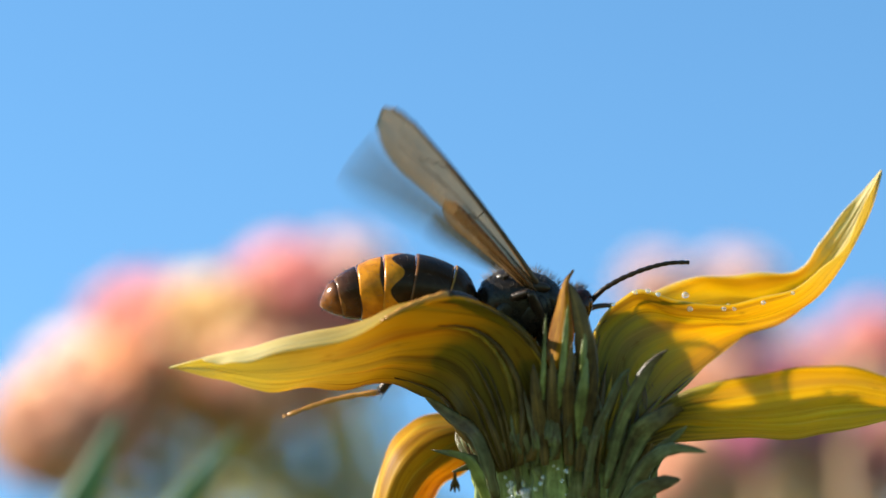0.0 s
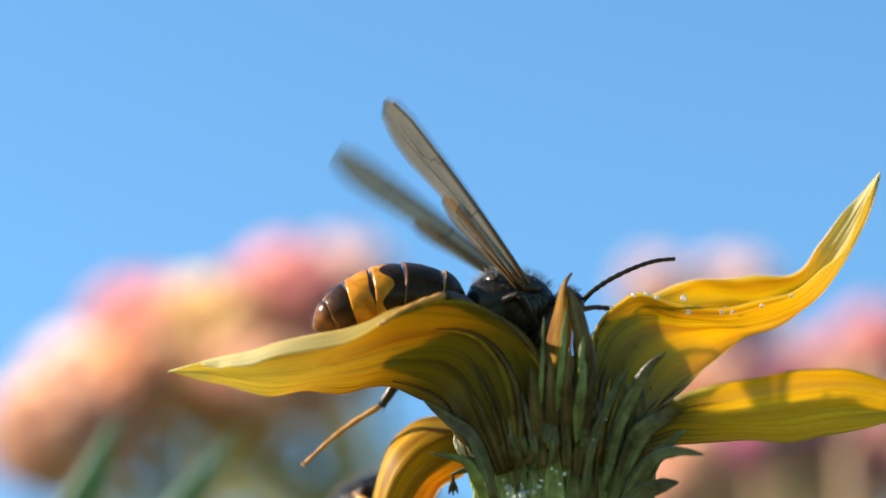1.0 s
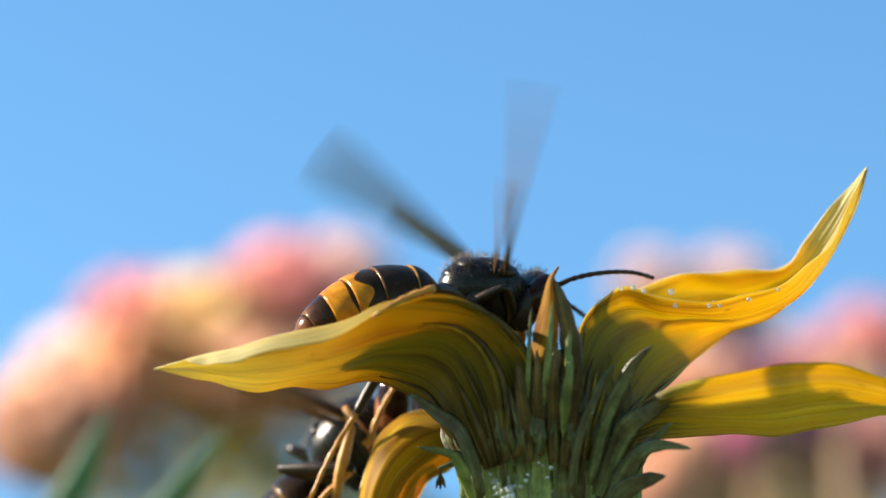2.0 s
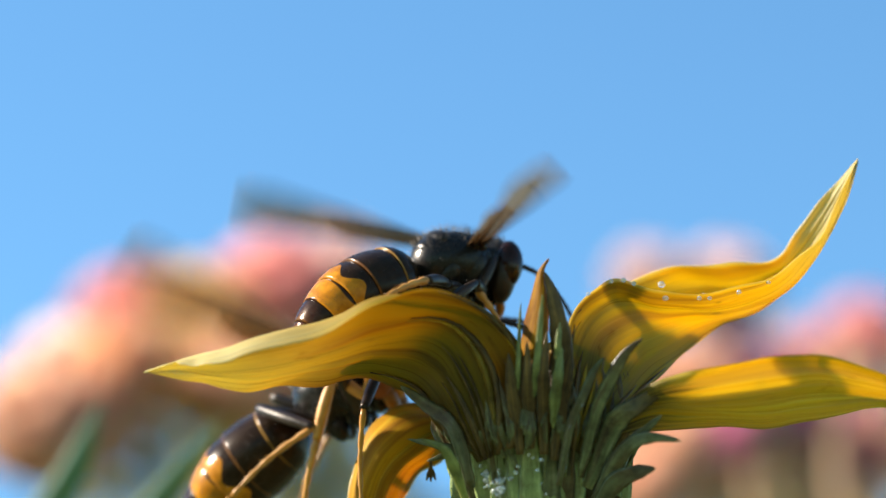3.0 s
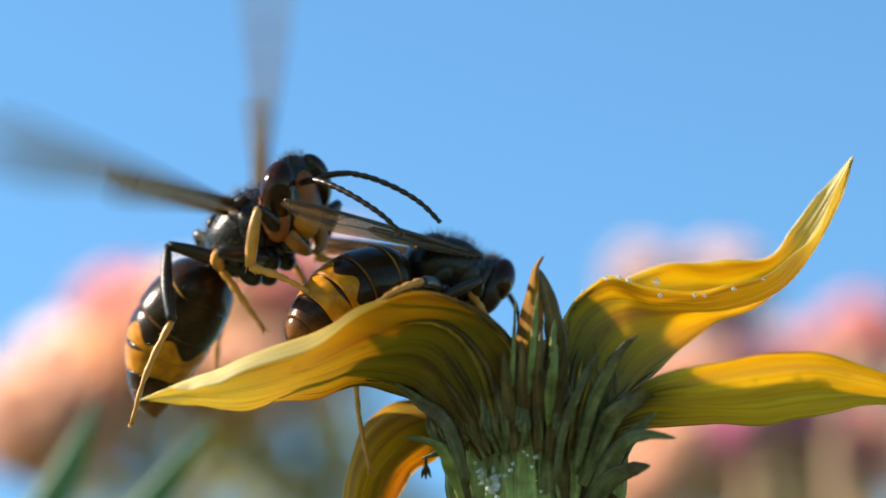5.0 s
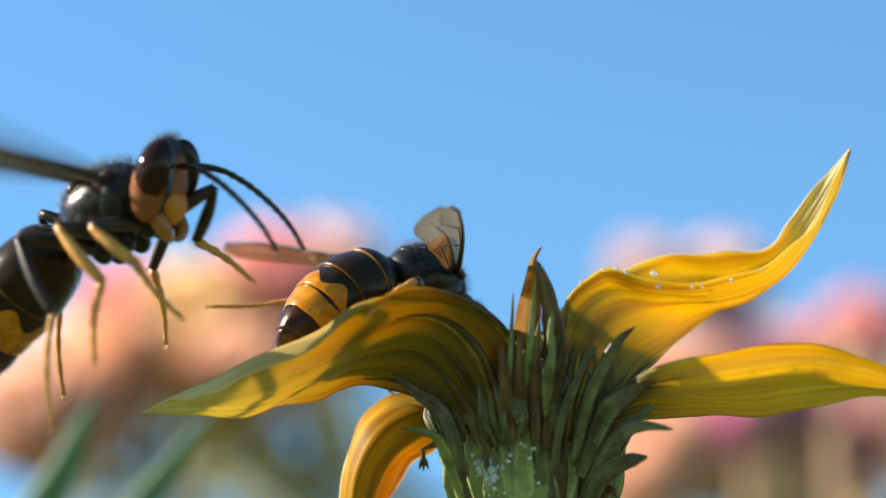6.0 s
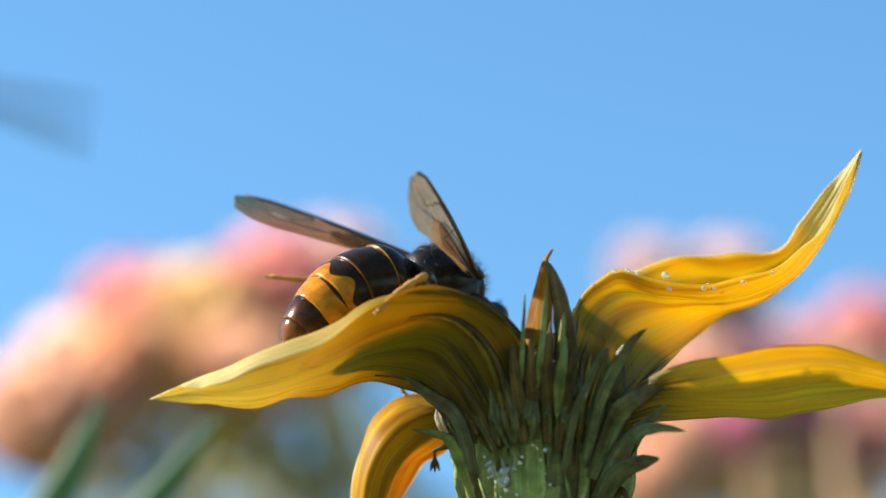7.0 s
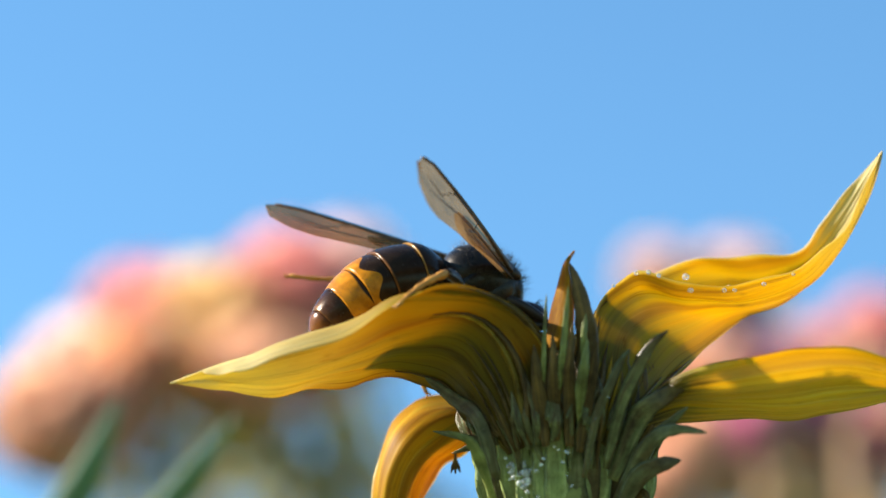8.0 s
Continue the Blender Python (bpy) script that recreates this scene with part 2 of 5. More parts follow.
M_BLACK = chitin("black_chitin", [(0.3, (0.006, 0.005, 0.0045)), (0.7, (0.016, 0.012, 0.009))], 0.27, 900, 0.00004, 0.25)
M_HAIR = chitin("dark_hair", [(0.3, (0.016, 0.012, 0.010)), (0.7, (0.05, 0.038, 0.028))], 0.5)
M_FACE = chitin("brown_orange_face", [(0.3, (0.17, 0.048, 0.014)), (0.7, (0.29, 0.092, 0.030))], 0.5, 900, 0.00002, 0.10)
M_CLYPEUS = chitin("orange_face_shield", [(0.3, (0.40, 0.13, 0.012)), (0.7, (0.52, 0.19, 0.020))], 0.45, 900, 0.00002, 0.15)
M_JAW = chitin("orange_jaw", [(0.3, (0.22, 0.07, 0.010)), (0.7, (0.34, 0.12, 0.015))], 0.3)
M_EYE = chitin("dark_eye", [(0.3, (0.012, 0.004, 0.002)), (0.7, (0.032, 0.009, 0.004))], 0.10, 2500, 0.000004, 0.22)
M_TARSUS = chitin("yellow_leg", [(0.3, (0.40, 0.155, 0.020)), (0.7, (0.58, 0.25, 0.040))], 0.4)
M_TIBIA = chitin("brown_leg", [(0.3, (0.012, 0.008, 0.006)), (0.7, (0.035, 0.019, 0.011))], 0.34, 900, 0.00003, 0.3)
BLK, ORG, YLW, BRN = (0.028, 0.0145, 0.007), (0.52, 0.19, 0.010), (0.30, 0.15, 0.035), (0.055, 0.020, 0.010)
M_SEG = [
    banded("abdomen_plate_black", [(0.0, BLK), (0.86, BLK), (0.89, YLW), (1.0, YLW)], wave=0.02),
    banded("abdomen_plate_dark", [(0.0, BLK), (0.86, BLK), (0.90, (0.15, 0.058, 0.015)), (1.0, (0.15, 0.058, 0.015))], wave=0.04),
    banded("abdomen_plate_edged", [(0.0, BLK), (0.50, BLK), (0.54, ORG), (1.0, ORG)], wave=0.22, lobes=6, lobe=0.20),
    banded("abdomen_plate_orange", [(0.0, BLK), (0.07, BLK), (0.12, ORG), (0.93, ORG), (0.97, BRN), (1.0, BRN)], wave=0.14, lobes=3, lobe=0.07),
    banded("abdomen_plate_brown", [(0.0, BLK), (0.55, BRN), (0.92, (0.11, 0.042, 0.013)), (1.0, (0.20, 0.08, 0.02))], wave=0.25, lobes=3, lobe=0.14),
    banded("abdomen_tip_brown", [(0.0, BRN), (0.3, (0.19, 0.065, 0.016)), (1.0, (0.26, 0.095, 0.022))], wave=0.2),
]


def wing_material():
    m, n, links, b = material("smoky_wing_membrane")
    uv = n.new("ShaderNodeTexCoord").outputs["UV"]
    x = noise_node(n, links, 1.0, 3, mapped(n, links, uv, (6, 5, 1)))
    r = ramp(n, [(0.3, (0.12, 0.062, 0.022)), (0.7, (0.24, 0.135, 0.055))])
    links.new(x.outputs[0], r.inputs[0])
    links.new(r.outputs[0], b.inputs["Base Color"])
    b.inputs["Roughness"].default_value, b.inputs["Specular IOR Level"].default_value = 0.4, 0.15
    bumped(n, links, b, x.outputs[0], 0.00004, 0.4)
    clear = n.new("ShaderNodeBsdfTransparent")
    clear.inputs[0].default_value = (0.66, 0.48, 0.28, 1)
    mx = n.new("ShaderNodeMixShader")
    mx.inputs[0].default_value = 0.54
    glow = n.new("ShaderNodeBsdfTranslucent")
    links.new(r.outputs[0], glow.inputs[0])
    skin = n.new("ShaderNodeMixShader")
    skin.inputs[0].default_value = 0.5
    links.new(b.outputs[0], skin.inputs[1])
    links.new(glow.outputs[0], skin.inputs[2])
    links.new(clear.outputs[0], mx.inputs[1])
    links.new(skin.outputs[0], mx.inputs[2])
    links.new(mx.outputs[0], n["Material Output"].inputs[0])
    return m


M_WING = wing_material()
M_VEIN = chitin("brown_vein", [(0.3, (0.03, 0.015, 0.008)), (0.7, (0.09, 0.045, 0.02))], 0.4)


def water_material():
    m, n, links, b = material("water_drop")
    b.inputs["Base Color"].default_value = (1, 1, 1, 1)
    b.inputs["Roughness"].default_value, b.inputs["IOR"].default_value, b.inputs["Transmission Weight"].default_value = 0.10, 1.33, 0.75
    return m


M_WATER = water_material()


# ---- mesh tools ----
def part(name, bm, mat, parent=None, label="", smooth=True):
    me = bpy.data.meshes.new(name)
    bm.normal_update()
    bm.to_mesh(me)
    bm.free()
    if smooth:
        me.polygons.foreach_set("use_smooth", [True] * len(me.polygons))
    me.materials.append(mat)
    ob = new(name, me)
    if parent is not None:
        ob.parent = parent
    return tagged(ob, label)


def catmull(pts, m):
    """m points along a smooth line through pts."""
    p = np.array(pts, float)
    k = len(p) - 1
    out = []
    for s in np.linspace(0, k, m):
        i = min(int(s), k - 1)
        f = s - i
        a, b, c, d = p[max(i - 1, 0)], p[i], p[i + 1], p[min(i + 2, k)]
        out.append(0.5 * (2 * b + (c - a) * f + (2 * a - 5 * b + 4 * c - d) * f * f + (3 * b - a - 3 * c + d) * f**3))
    return np.array(out)


def sheet(bm, g, thick=0.0):
    """Skin over a grid of points g[i][j]; UV x runs with i and y with j. thick gives it a back."""
    uvl = bm.loops.layers.uv.verify()
    ni, nj = len(g), len(g[0])
    sides = [g]
    if thick:
        a = np.array(g)
        du = np.gradient(a, axis=0)
        dv = np.gradient(a, axis=1)
        nrm = np.cross(du, dv)
        ln = np.linalg.norm(nrm, axis=2, keepdims=True)
        nrm = nrm / np.maximum(ln, 1e-12)
        edge = np.sin(np.linspace(0, np.pi, nj))[None, :, None] * 0.9 + 0.1
        sides = [a + nrm * thick * 0.5 * edge, a - nrm * thick * 0.5 * edge]
    grids = []
    for q, side in enumerate(sides):
        v = [[bm.verts.new(side[i][j]) for j in range(nj)] for i in range(ni)]
        grids.append(v)
        for i in range(ni - 1):
            for j in range(nj - 1):
                ids = [(i, j), (i + 1, j), (i + 1, j + 1), (i, j + 1)]
                if q:
                    ids.reverse()
                f = bm.faces.new([v[a][b] for a, b in ids])
                for lp, (a, b) in zip(f.loops, ids):
                    lp[uvl].uv = (a / (ni - 1), b / (nj - 1))
    if thick:
        rim = [(i, 0) for i in range(ni)] + [(ni - 1, j) for j in range(1, nj)] + [(i, nj - 1) for i in range(ni - 2, -1, -1)] + [(0, j) for j in range(nj - 2, 0, -1)]
        for k in range(len(rim)):
            (a, b), (c, d) = rim[k], rim[(k + 1) % len(rim)]
            f = bm.faces.new([grids[0][c][d], grids[0][a][b], grids[1][a][b], grids[1][c][d]])
            for lp, (i, j) in zip(f.loops, ((c, d), (a, b), (a, b), (c, d))):
                lp[uvl].uv = (i / (ni - 1), j / (nj - 1))
    return bm


def tube(bm, pts, radii, n=10, flat=1.0, caps=True):
    """Rounded tube along pts."""
    uvl = bm.loops.layers.uv.verify()
    p = [Vector(q) for q in pts]
    rings, up = [], None
    for i, c in enumerate(p):
        tan = (p[min(i + 1, len(p) - 1)] - p[max(i - 1, 0)]).normalized()
        if up is None:
            up = tan.orthogonal().normalized()
        up = (up - tan * up.dot(tan)).normalized()
        side = tan.cross(up)
        r = radii[i]
        rings.append([bm.verts.new(c + (up * math.cos(2 * math.pi * k / n) + side * math.sin(2 * math.pi * k / n) * flat) * r) for k in range(n)])
    for i in range(len(rings) - 1):
        for k in range(n):
            f = bm.faces.new([rings[i][k], rings[i][(k + 1) % n], rings[i + 1][(k + 1) % n], rings[i + 1][k]])
            for lp, (a, b) in zip(f.loops, ((i, k), (i, k + 1), (i + 1, k + 1), (i + 1, k))):
                lp[uvl].uv = (a / (len(rings) - 1), b / n)
    if caps:
        bm.faces.new(rings[0][::-1])
        bm.faces.new(rings[-1])
    return bm


def turned(bm, prof, n=28, sy=1.0, sz=1.0, lift=None, closed=True):
    """Body of revolution about x: prof of (x, r); sy, sz flatten it, lift raises the axis."""
    uvl = bm.loops.layers.uv.verify()
    rings = []
    for i, (x, r) in enumerate(prof):
        dz = lift[i] if lift else 0.0
        rings.append([bm.verts.new((x, r * sy * math.sin(2 * math.pi * k / n), dz + r * sz * math.cos(2 * math.pi * k / n))) for k in range(n)])
    for i in range(len(rings) - 1):
        for k in range(n):
            f = bm.faces.new([rings[i][k], rings[i + 1][k], rings[i + 1][(k + 1) % n], rings[i][(k + 1) % n]])
            for lp, (a, b) in zip(f.loops, ((i, k), (i + 1, k), (i + 1, k + 1), (i, k + 1))):
                lp[uvl].uv = (a / (len(rings) - 1), b / n)
    if closed:
        bm.faces.new(rings[0])
        bm.faces.new(rings[-1][::-1])
    return bm


def ball(bm, centre, radii, turn=None, u=20, v=12, pinch=None):
    """Ellipsoid; pinch(x, y, z) may bend the unit ball first."""
    made = bmesh.ops.create_uvsphere(bm, u_segments=u, v_segments=v, radius=1.0)["verts"]
    for q in made:
        c = Vector(pinch(*q.co)) if pinch else q.co.copy()
        c = Vector((c.x * radii[0], c.y * radii[1], c.z * radii[2]))
        if turn is not None:
            c = turn @ c
        q.co = c + Vector(centre)
    return bm


def hairs(bm, spots, length, radius, rnd, droop=0.3):
    """Fine bristles on spots of (place, normal)."""
    for p, nrm in spots:
        p, nrm = Vector(p), Vector(nrm).normalized()
        d = (nrm + Vector((rnd.gauss(0, droop), rnd.gauss(0, droop), rnd.gauss(0, droop)))).normalized()
        ln = length * rnd.uniform(0.5, 1.2)
        a = d.orthogonal().normalized() * radius
        b = d.cross(a)
        base = [bm.verts.new(p + a), bm.verts.new(p - a * 0.5 + b * 0.87), bm.verts.new(p - a * 0.5 - b * 0.87)]
        tip = bm.verts.new(p + d * ln)
        for k in range(3):
            bm.faces.new([base[k], base[(k + 1) % 3], tip])
    return bm


def thing(name, m, label, category, group="", kind=""):
    ob = new(name)
    ob.empty_display_size = 0.005
    ob.matrix_world = m
    return tagged(ob, label, category, group, kind)


# ---- ground and far plants ----
def build_ground():
    m, n, links, b = material("garden_soil")
    obj = n.new("ShaderNodeTexCoord").outputs["Object"]
    x = noise_node(n, links, 9, 6, obj)
    r = ramp(n, [(0.3, (0.07, 0.09, 0.03)), (0.55, (0.10, 0.13, 0.045)), (0.75, (0.16, 0.13, 0.08))])
    links.new(x.outputs[0], r.inputs[0])
    links.new(r.outputs[0], b.inputs["Base Color"])
    b.inputs["Roughness"].default_value = 0.95
    bumped(n, links, b, x.outputs[0], 0.03, 0.8)
    bm = bmesh.new()
    g = [[(2000 * math.copysign(abs(a) ** 3, a), 2000 * math.copysign(abs(c) ** 3, c), 0.012 * noise.noise((a * 9, c * 9, 0)))
          for c in np.linspace(-1, 1, 41)] for a in np.linspace(-1, 1, 41)]
    sheet(bm, g)
    ob = part("ground", bm, m)
    tagged(ob, "green-brown garden ground below the flowers", "ground", kind="structure")


def back(x, y, w):
    """Plan place in the world, metres."""
    return STAGE @ grid(x, y, w)


def bloom_material(name, stops):
    m, n, links, b = material(name)
    info = n.new("ShaderNodeNewGeometry").outputs["Random Per Island"]
    r = ramp(n, stops)
    links.new(info, r.inputs[0])
    uv = n.new("ShaderNodeTexCoord").outputs["UV"]
    lines = noise_node(n, links, 1, 3, mapped(n, links, uv, (1.5, 14, 1)))
    g = ramp(n, [(0.3, (0.9, 0.87, 0.84)), (0.7, (1, 1, 1))])
    links.new(lines.outputs[0], g.inputs[0])
    col = mixed(n, links, 1.0, r.outputs[0], g.outputs[0], "MULTIPLY")
    links.new(col, b.inputs["Base Color"])
    b.inputs["Roughness"].default_value = 0.6
    tr = n.new("ShaderNodeBsdfTranslucent")
    links.new(col, tr.inputs["Color"])
    mx = n.new("ShaderNodeMixShader")
    mx.inputs[0].default_value = 0.6
    links.new(b.outputs[0], mx.inputs[1])
    links.new(tr.outputs[0], mx.inputs[2])
    links.new(mx.outputs[0], n["Material Output"].inputs[0])
    return m


PEACH = bloom_material("peach_petals", [(0.0, (0.80, 0.38, 0.25)), (0.5, (0.82, 0.48, 0.30)), (1.0, (0.84, 0.58, 0.36))])
ORANGE = bloom_material("orange_petals", [(0.0, (0.80, 0.34, 0.18)), (0.5, (0.82, 0.42, 0.22)), (1.0, (0.84, 0.52, 0.28))])
GOLD = bloom_material("yellow_peach_petals", [(0.0, (0.84, 0.50, 0.22)), (0.5, (0.86, 0.58, 0.26)), (1.0, (0.88, 0.66, 0.32))])
PINK = bloom_material("pink_petals", [(0.0, (0.82, 0.28, 0.26)), (0.5, (0.84, 0.36, 0.31)), (1.0, (0.85, 0.46, 0.35))])
PALE = bloom_material("pale_pink_petals", [(0.0, (0.82, 0.52, 0.46)), (0.5, (0.84, 0.58, 0.50)), (1.0, (0.86, 0.64, 0.52))])
MAGENTA = bloom_material("magenta_petals", [(0.0, (0.66, 0.17, 0.32)), (0.5, (0.76, 0.28, 0.42)), (1.0, (0.82, 0.40, 0.46))])
M_LEAF = leafy("green_leaf", [(0.3, (0.12, 0.20, 0.12)), (0.7, (0.19, 0.29, 0.17))], (0.8, 1.0, 0.4), 0.35, (3, 12, 1), 0.5, 0.0002)
M_STRAW = leafy("straw_leaf", [(0.3, (0.50, 0.33, 0.19)), (0.7, (0.78, 0.57, 0.36))], (1.0, 0.9, 0.6), 0.5, (6, 10, 1), 0.6, 0.0002)
M_OLIVE = leafy("olive_stem", [(0.3, (0.34, 0.31, 0.12)), (0.7, (0.56, 0.50, 0.24))], (1.0, 1.0, 0.5), 0.5, (6, 10, 1), 0.6, 0.0002)


def build_bloom(x, y, w, size, mat, label, rnd, fork=None, squash=0.85):
    """A full double flower head on its stem: ring over ring of cupped petals."""
    c = back(x, y, w)
    ob = thing("garden_bloom", Matrix.Translation(c), label, "flower", "flowers of the far cluster")
    r = size * MM
    tilt = Euler((radians(rnd.uniform(30, 48)), radians(rnd.uniform(-20, 8)), 0)).to_matrix()
    bm = bmesh.new()
    count = 90
    for k in range(count):
        f = (k + 0.5) / count
        th = math.acos(1 - 1.55 * f)
        ph = k * 2.39996
        d = Vector((math.sin(th) * math.cos(ph), math.sin(th) * math.sin(ph), math.cos(th) * squash))
        side = Vector((-math.sin(ph), math.cos(ph), 0))
        up = d.cross(side).normalized()
        ln, hw = r * rnd.uniform(0.50, 0.75), r * rnd.uniform(0.20, 0.30)
        g = []
        for i in range(6):
            s = i / 5
            spine = d * r * (0.40 + 0.62 * s) + up * (-0.25 + 0.55 * s * s) * ln * 0.6
            wd = hw * math.sin(math.pi * min(0.18 + 0.80 * s, 1.0)) + hw * 0.02
            g.append([spine + side * wd * q + d * (-0.25 * wd * q * q) for q in (-1, -0.4, 0.4, 1)])
        sheet(bm, g)
    bmesh.ops.transform(bm, matrix=tilt.to_4x4(), verts=bm.verts)
    part("petals", bm, mat, ob)
    bm = bmesh.new()
    ball(bm, (0, 0, -0.1 * r), (0.80 * r, 0.80 * r, 0.70 * r), u=18, v=12)
    bmesh.ops.transform(bm, matrix=tilt.to_4x4(), verts=bm.verts)
    part("heart", bm, mat, ob)
    bm = bmesh.new()
    tube(bm, [(0, 0, -0.95 * r), (0, 0, -0.75 * r), (0, 0, -0.5 * r), (0, 0, -0.3 * r)], [0.12 * r, 0.30 * r, 0.44 * r, 0.46 * r], 12)
    bmesh.ops.transform(bm, matrix=tilt.to_4x4(), verts=bm.verts)
    part("calyx", bm, M_OLIVE, ob)
    neck = tuple(tilt @ Vector((0, 0, -0.8 * r)))
    bm = bmesh.new()
    sway = rnd.uniform(-0.03, 0.03)
    if fork is None:
        line = [neck, (sway * 0.2, 0.004, -c.z * 0.3), (sway, 0.012, -c.z * 0.7), (sway * 1.3, 0.012, -c.z - 0.01)]
    else:     # the stalks of a cluster meet low down
        f = fork + Vector((sway, abs(sway), 0)) - c
        line = [neck, (f.x * 0.35, f.y * 0.35 + 0.014, -0.8 * r + (f.z + 0.8 * r) * 0.45), tuple(f), (f.x + sway, f.y + 0.01, -c.z * 0.75), (f.x + sway, f.y + 0.01, -c.z - 0.01)]
    line = list(catmull(line[:3], 12)) + line[3:]
    tube(bm, line, [0.0011] * len(line), 8)
    part("stem", bm, M_OLIVE, ob)
    return ob


def build_blade(points, half, label):
    """A long narrow leaf rising from the ground."""
    low = [Vector(points[0]).lerp(Vector(points[1]), k / 6) for k in range(6)]
    p = low + [Vector(q) for q in catmull(points[1:], 34)]
    base = Vector(p[0])
    g = []
    for c in p:
        wd = half * MM * min(1.0, (Vector(c) - Vector(p[-1])).length / (5 * half * MM)) ** 0.8 + 0.00003
        c = Vector(c) - base
        g.append([c + Vector((q * wd, -0.3 * wd * (1 - q * q), 0.2 * wd * q)) for q in (-1, -0.5, 0, 0.5, 1)])
    bm = bmesh.new()
    sheet(bm, g, 0.0006)
    ob = part("leaf_blade", bm, M_LEAF)
    ob.matrix_world = Matrix.Translation(base)
    return tagged(ob, label, "leaf", "leaves below the far cluster")


def build_thicket(name, spots, mat, label, rnd, count, leaf=9.0):
    """Crowded small leaves round the spots (x, y, w, spread in mm), on thin twigs."""
    bm = bmesh.new()
    for x, y, w, spread in spots:
        c = back(x, y, w)
        for _ in range(count):
            p = c + Vector((rnd.gauss(0, spread), rnd.gauss(0, spread), rnd.gauss(0, spread))) * MM
            d = Vector((rnd.gauss(0, 1), rnd.gauss(0, 1), rnd.gauss(0.4, 1))).normalized()
            sd = d.orthogonal().normalized()
            ln, wd = leaf * MM * rnd.uniform(0.6, 1.3), leaf * MM * 0.22
            sheet(bm, [[p + d * ln * s + sd * wd * math.sin(math.pi * (0.05 + 0.93 * s)) * q for q in (-1, 0, 1)] for s in (0, 0.25, 0.5, 0.75, 1)])
        foot = Vector((c.x, c.y, 0))
        for _ in range(3):
            o = Vector((rnd.gauss(0, spread), rnd.gauss(0, spread), 0)) * MM
            tube(bm, [foot + o * 0.5, foot.lerp(c, 0.5) + o, c + o], [0.002, 0.0018, 0.001], 6)
    ob = part(name, bm, mat)
    return tagged(ob, label, "foliage", kind="stuff")


def build_far_garden():
    rnd = random.Random(4)
    W = 350
    for x, y, w, size, mat, kind in (
            (252, 578, W, 15, PINK, "soft pink"), (155, 670, W, 14, PALE, "pale pink"), (90, 745, W - 5, 13, PEACH, "peach-coloured"),
            (378, 580, W - 10, 15, GOLD, "yellow-peach"), (225, 655, W - 20, 12, ORANGE, "orange-pink"), (300, 610, W + 5, 14, PEACH, "peach-coloured"),
            (515, 510, W, 14, PINK, "rosy pink"), (612, 482, W + 25, 12, PALE, "pale pink"), (400, 640, W + 10, 13, PEACH, "peach-coloured"),
            (560, 600, W + 15, 13, PINK, "rosy pink"), (660, 560, W + 25, 13, PALE, "pale pink"), (160, 735, W, 13, PEACH, "peach-coloured"), (480, 600, W - 8, 11, ORANGE, "orange-pink"), (450, 665, W - 6, 12, PEACH, "peach-coloured"), (545, 655, W - 2, 10, PEACH, "peach-coloured"),
            (1160, 490, W + 60, 9, PALE, "pale pink"), (1300, 510, W + 60, 12, PALE, "pale pink"), (1240, 690, W + 20, 13, PEACH, "peach-coloured"),
            (1200, 800, W + 10, 11, PEACH, "peach-coloured"), (1340, 650, W + 70, 10, MAGENTA, "magenta"), (1440, 640, W + 90, 9, PINK, "soft pink"),
            (1550, 600, W + 90, 12, PINK, "soft pink"), (1310, 765, W + 30, 9, MAGENTA, "magenta"), (1410, 770, W + 80, 8, PINK, "soft pink"), (1500, 660, W + 95, 9, PALE, "pale pink"),
            (1560, 770, W + 40, 9, MAGENTA, "magenta"), (1160, 860, W + 20, 9, PEACH, "peach-coloured"), (1500, 840, W + 60, 7, PALE, "pale pink"), (1380, 730, W + 80, 8, PINK, "soft pink"), (1430, 745, W + 35, 9, MAGENTA, "magenta"), (1545, 720, W + 85, 8, PALE, "pale pink"), (1420, 690, W + 90, 7, MAGENTA, "magenta")):
        label = kind + (" double garden flower in the far cluster" if x < 800 else " double garden flower in the far bed")
        w -= max(0, y - 600) * 0.35
        build_bloom(x, y, w, size, mat, label, rnd, back(600, 830, W + 25) if x < 800 else None)
    for pts, half in (([(20, 1100, 100), (100, 930, 98), (160, 820, 96), (212, 700, 94)], 3.4),
                      ([(160, 1100, 92), (270, 930, 90), (345, 830, 88), (424, 730, 86)], 2.7)):
        top = [back(*p) for p in pts]
        foot = Vector((top[0].x - 0.03, top[0].y, 0))
        build_blade([foot, *top], half, "long green leaf blade rising from the bed")
    build_thicket("foliage", [(275, 760, 320, 6), (240, 800, 325, 6), (300, 720, 335, 5)], M_OLIVE, "olive-green buds and leaves under the cluster", rnd, 22, 7)
    build_thicket("foliage", [(450, 740, 345, 5), (570, 740, 350, 7), (560, 850, 350, 8), (600, 690, 350, 7), (570, 800, 340, 6), (445, 790, 345, 4)], M_OLIVE, "olive-green stalks and leaves under the cluster", rnd, 15, 8)
    build_thicket("foliage", [(1290, 875, 330, 6), (1400, 850, 330, 8), (1520, 840, 330, 10), (1470, 780, 345, 9), (1420, 870, 420, 8), (1520, 850, 420, 14), (1580, 740, 440, 10)], M_STRAW, "pale straw-brown leaves of the far bed", rnd, 40, 9)


# ---- yellow flower ----
def petal_grid(rails, along=44, across=14):
    """Skin through lengthwise rails, each a list of plan places."""
    lines = [catmull([grid(*p) for p in r], along) for r in rails]
    return np.array([catmull([ln[i] for ln in lines], across) for i in range(along)])


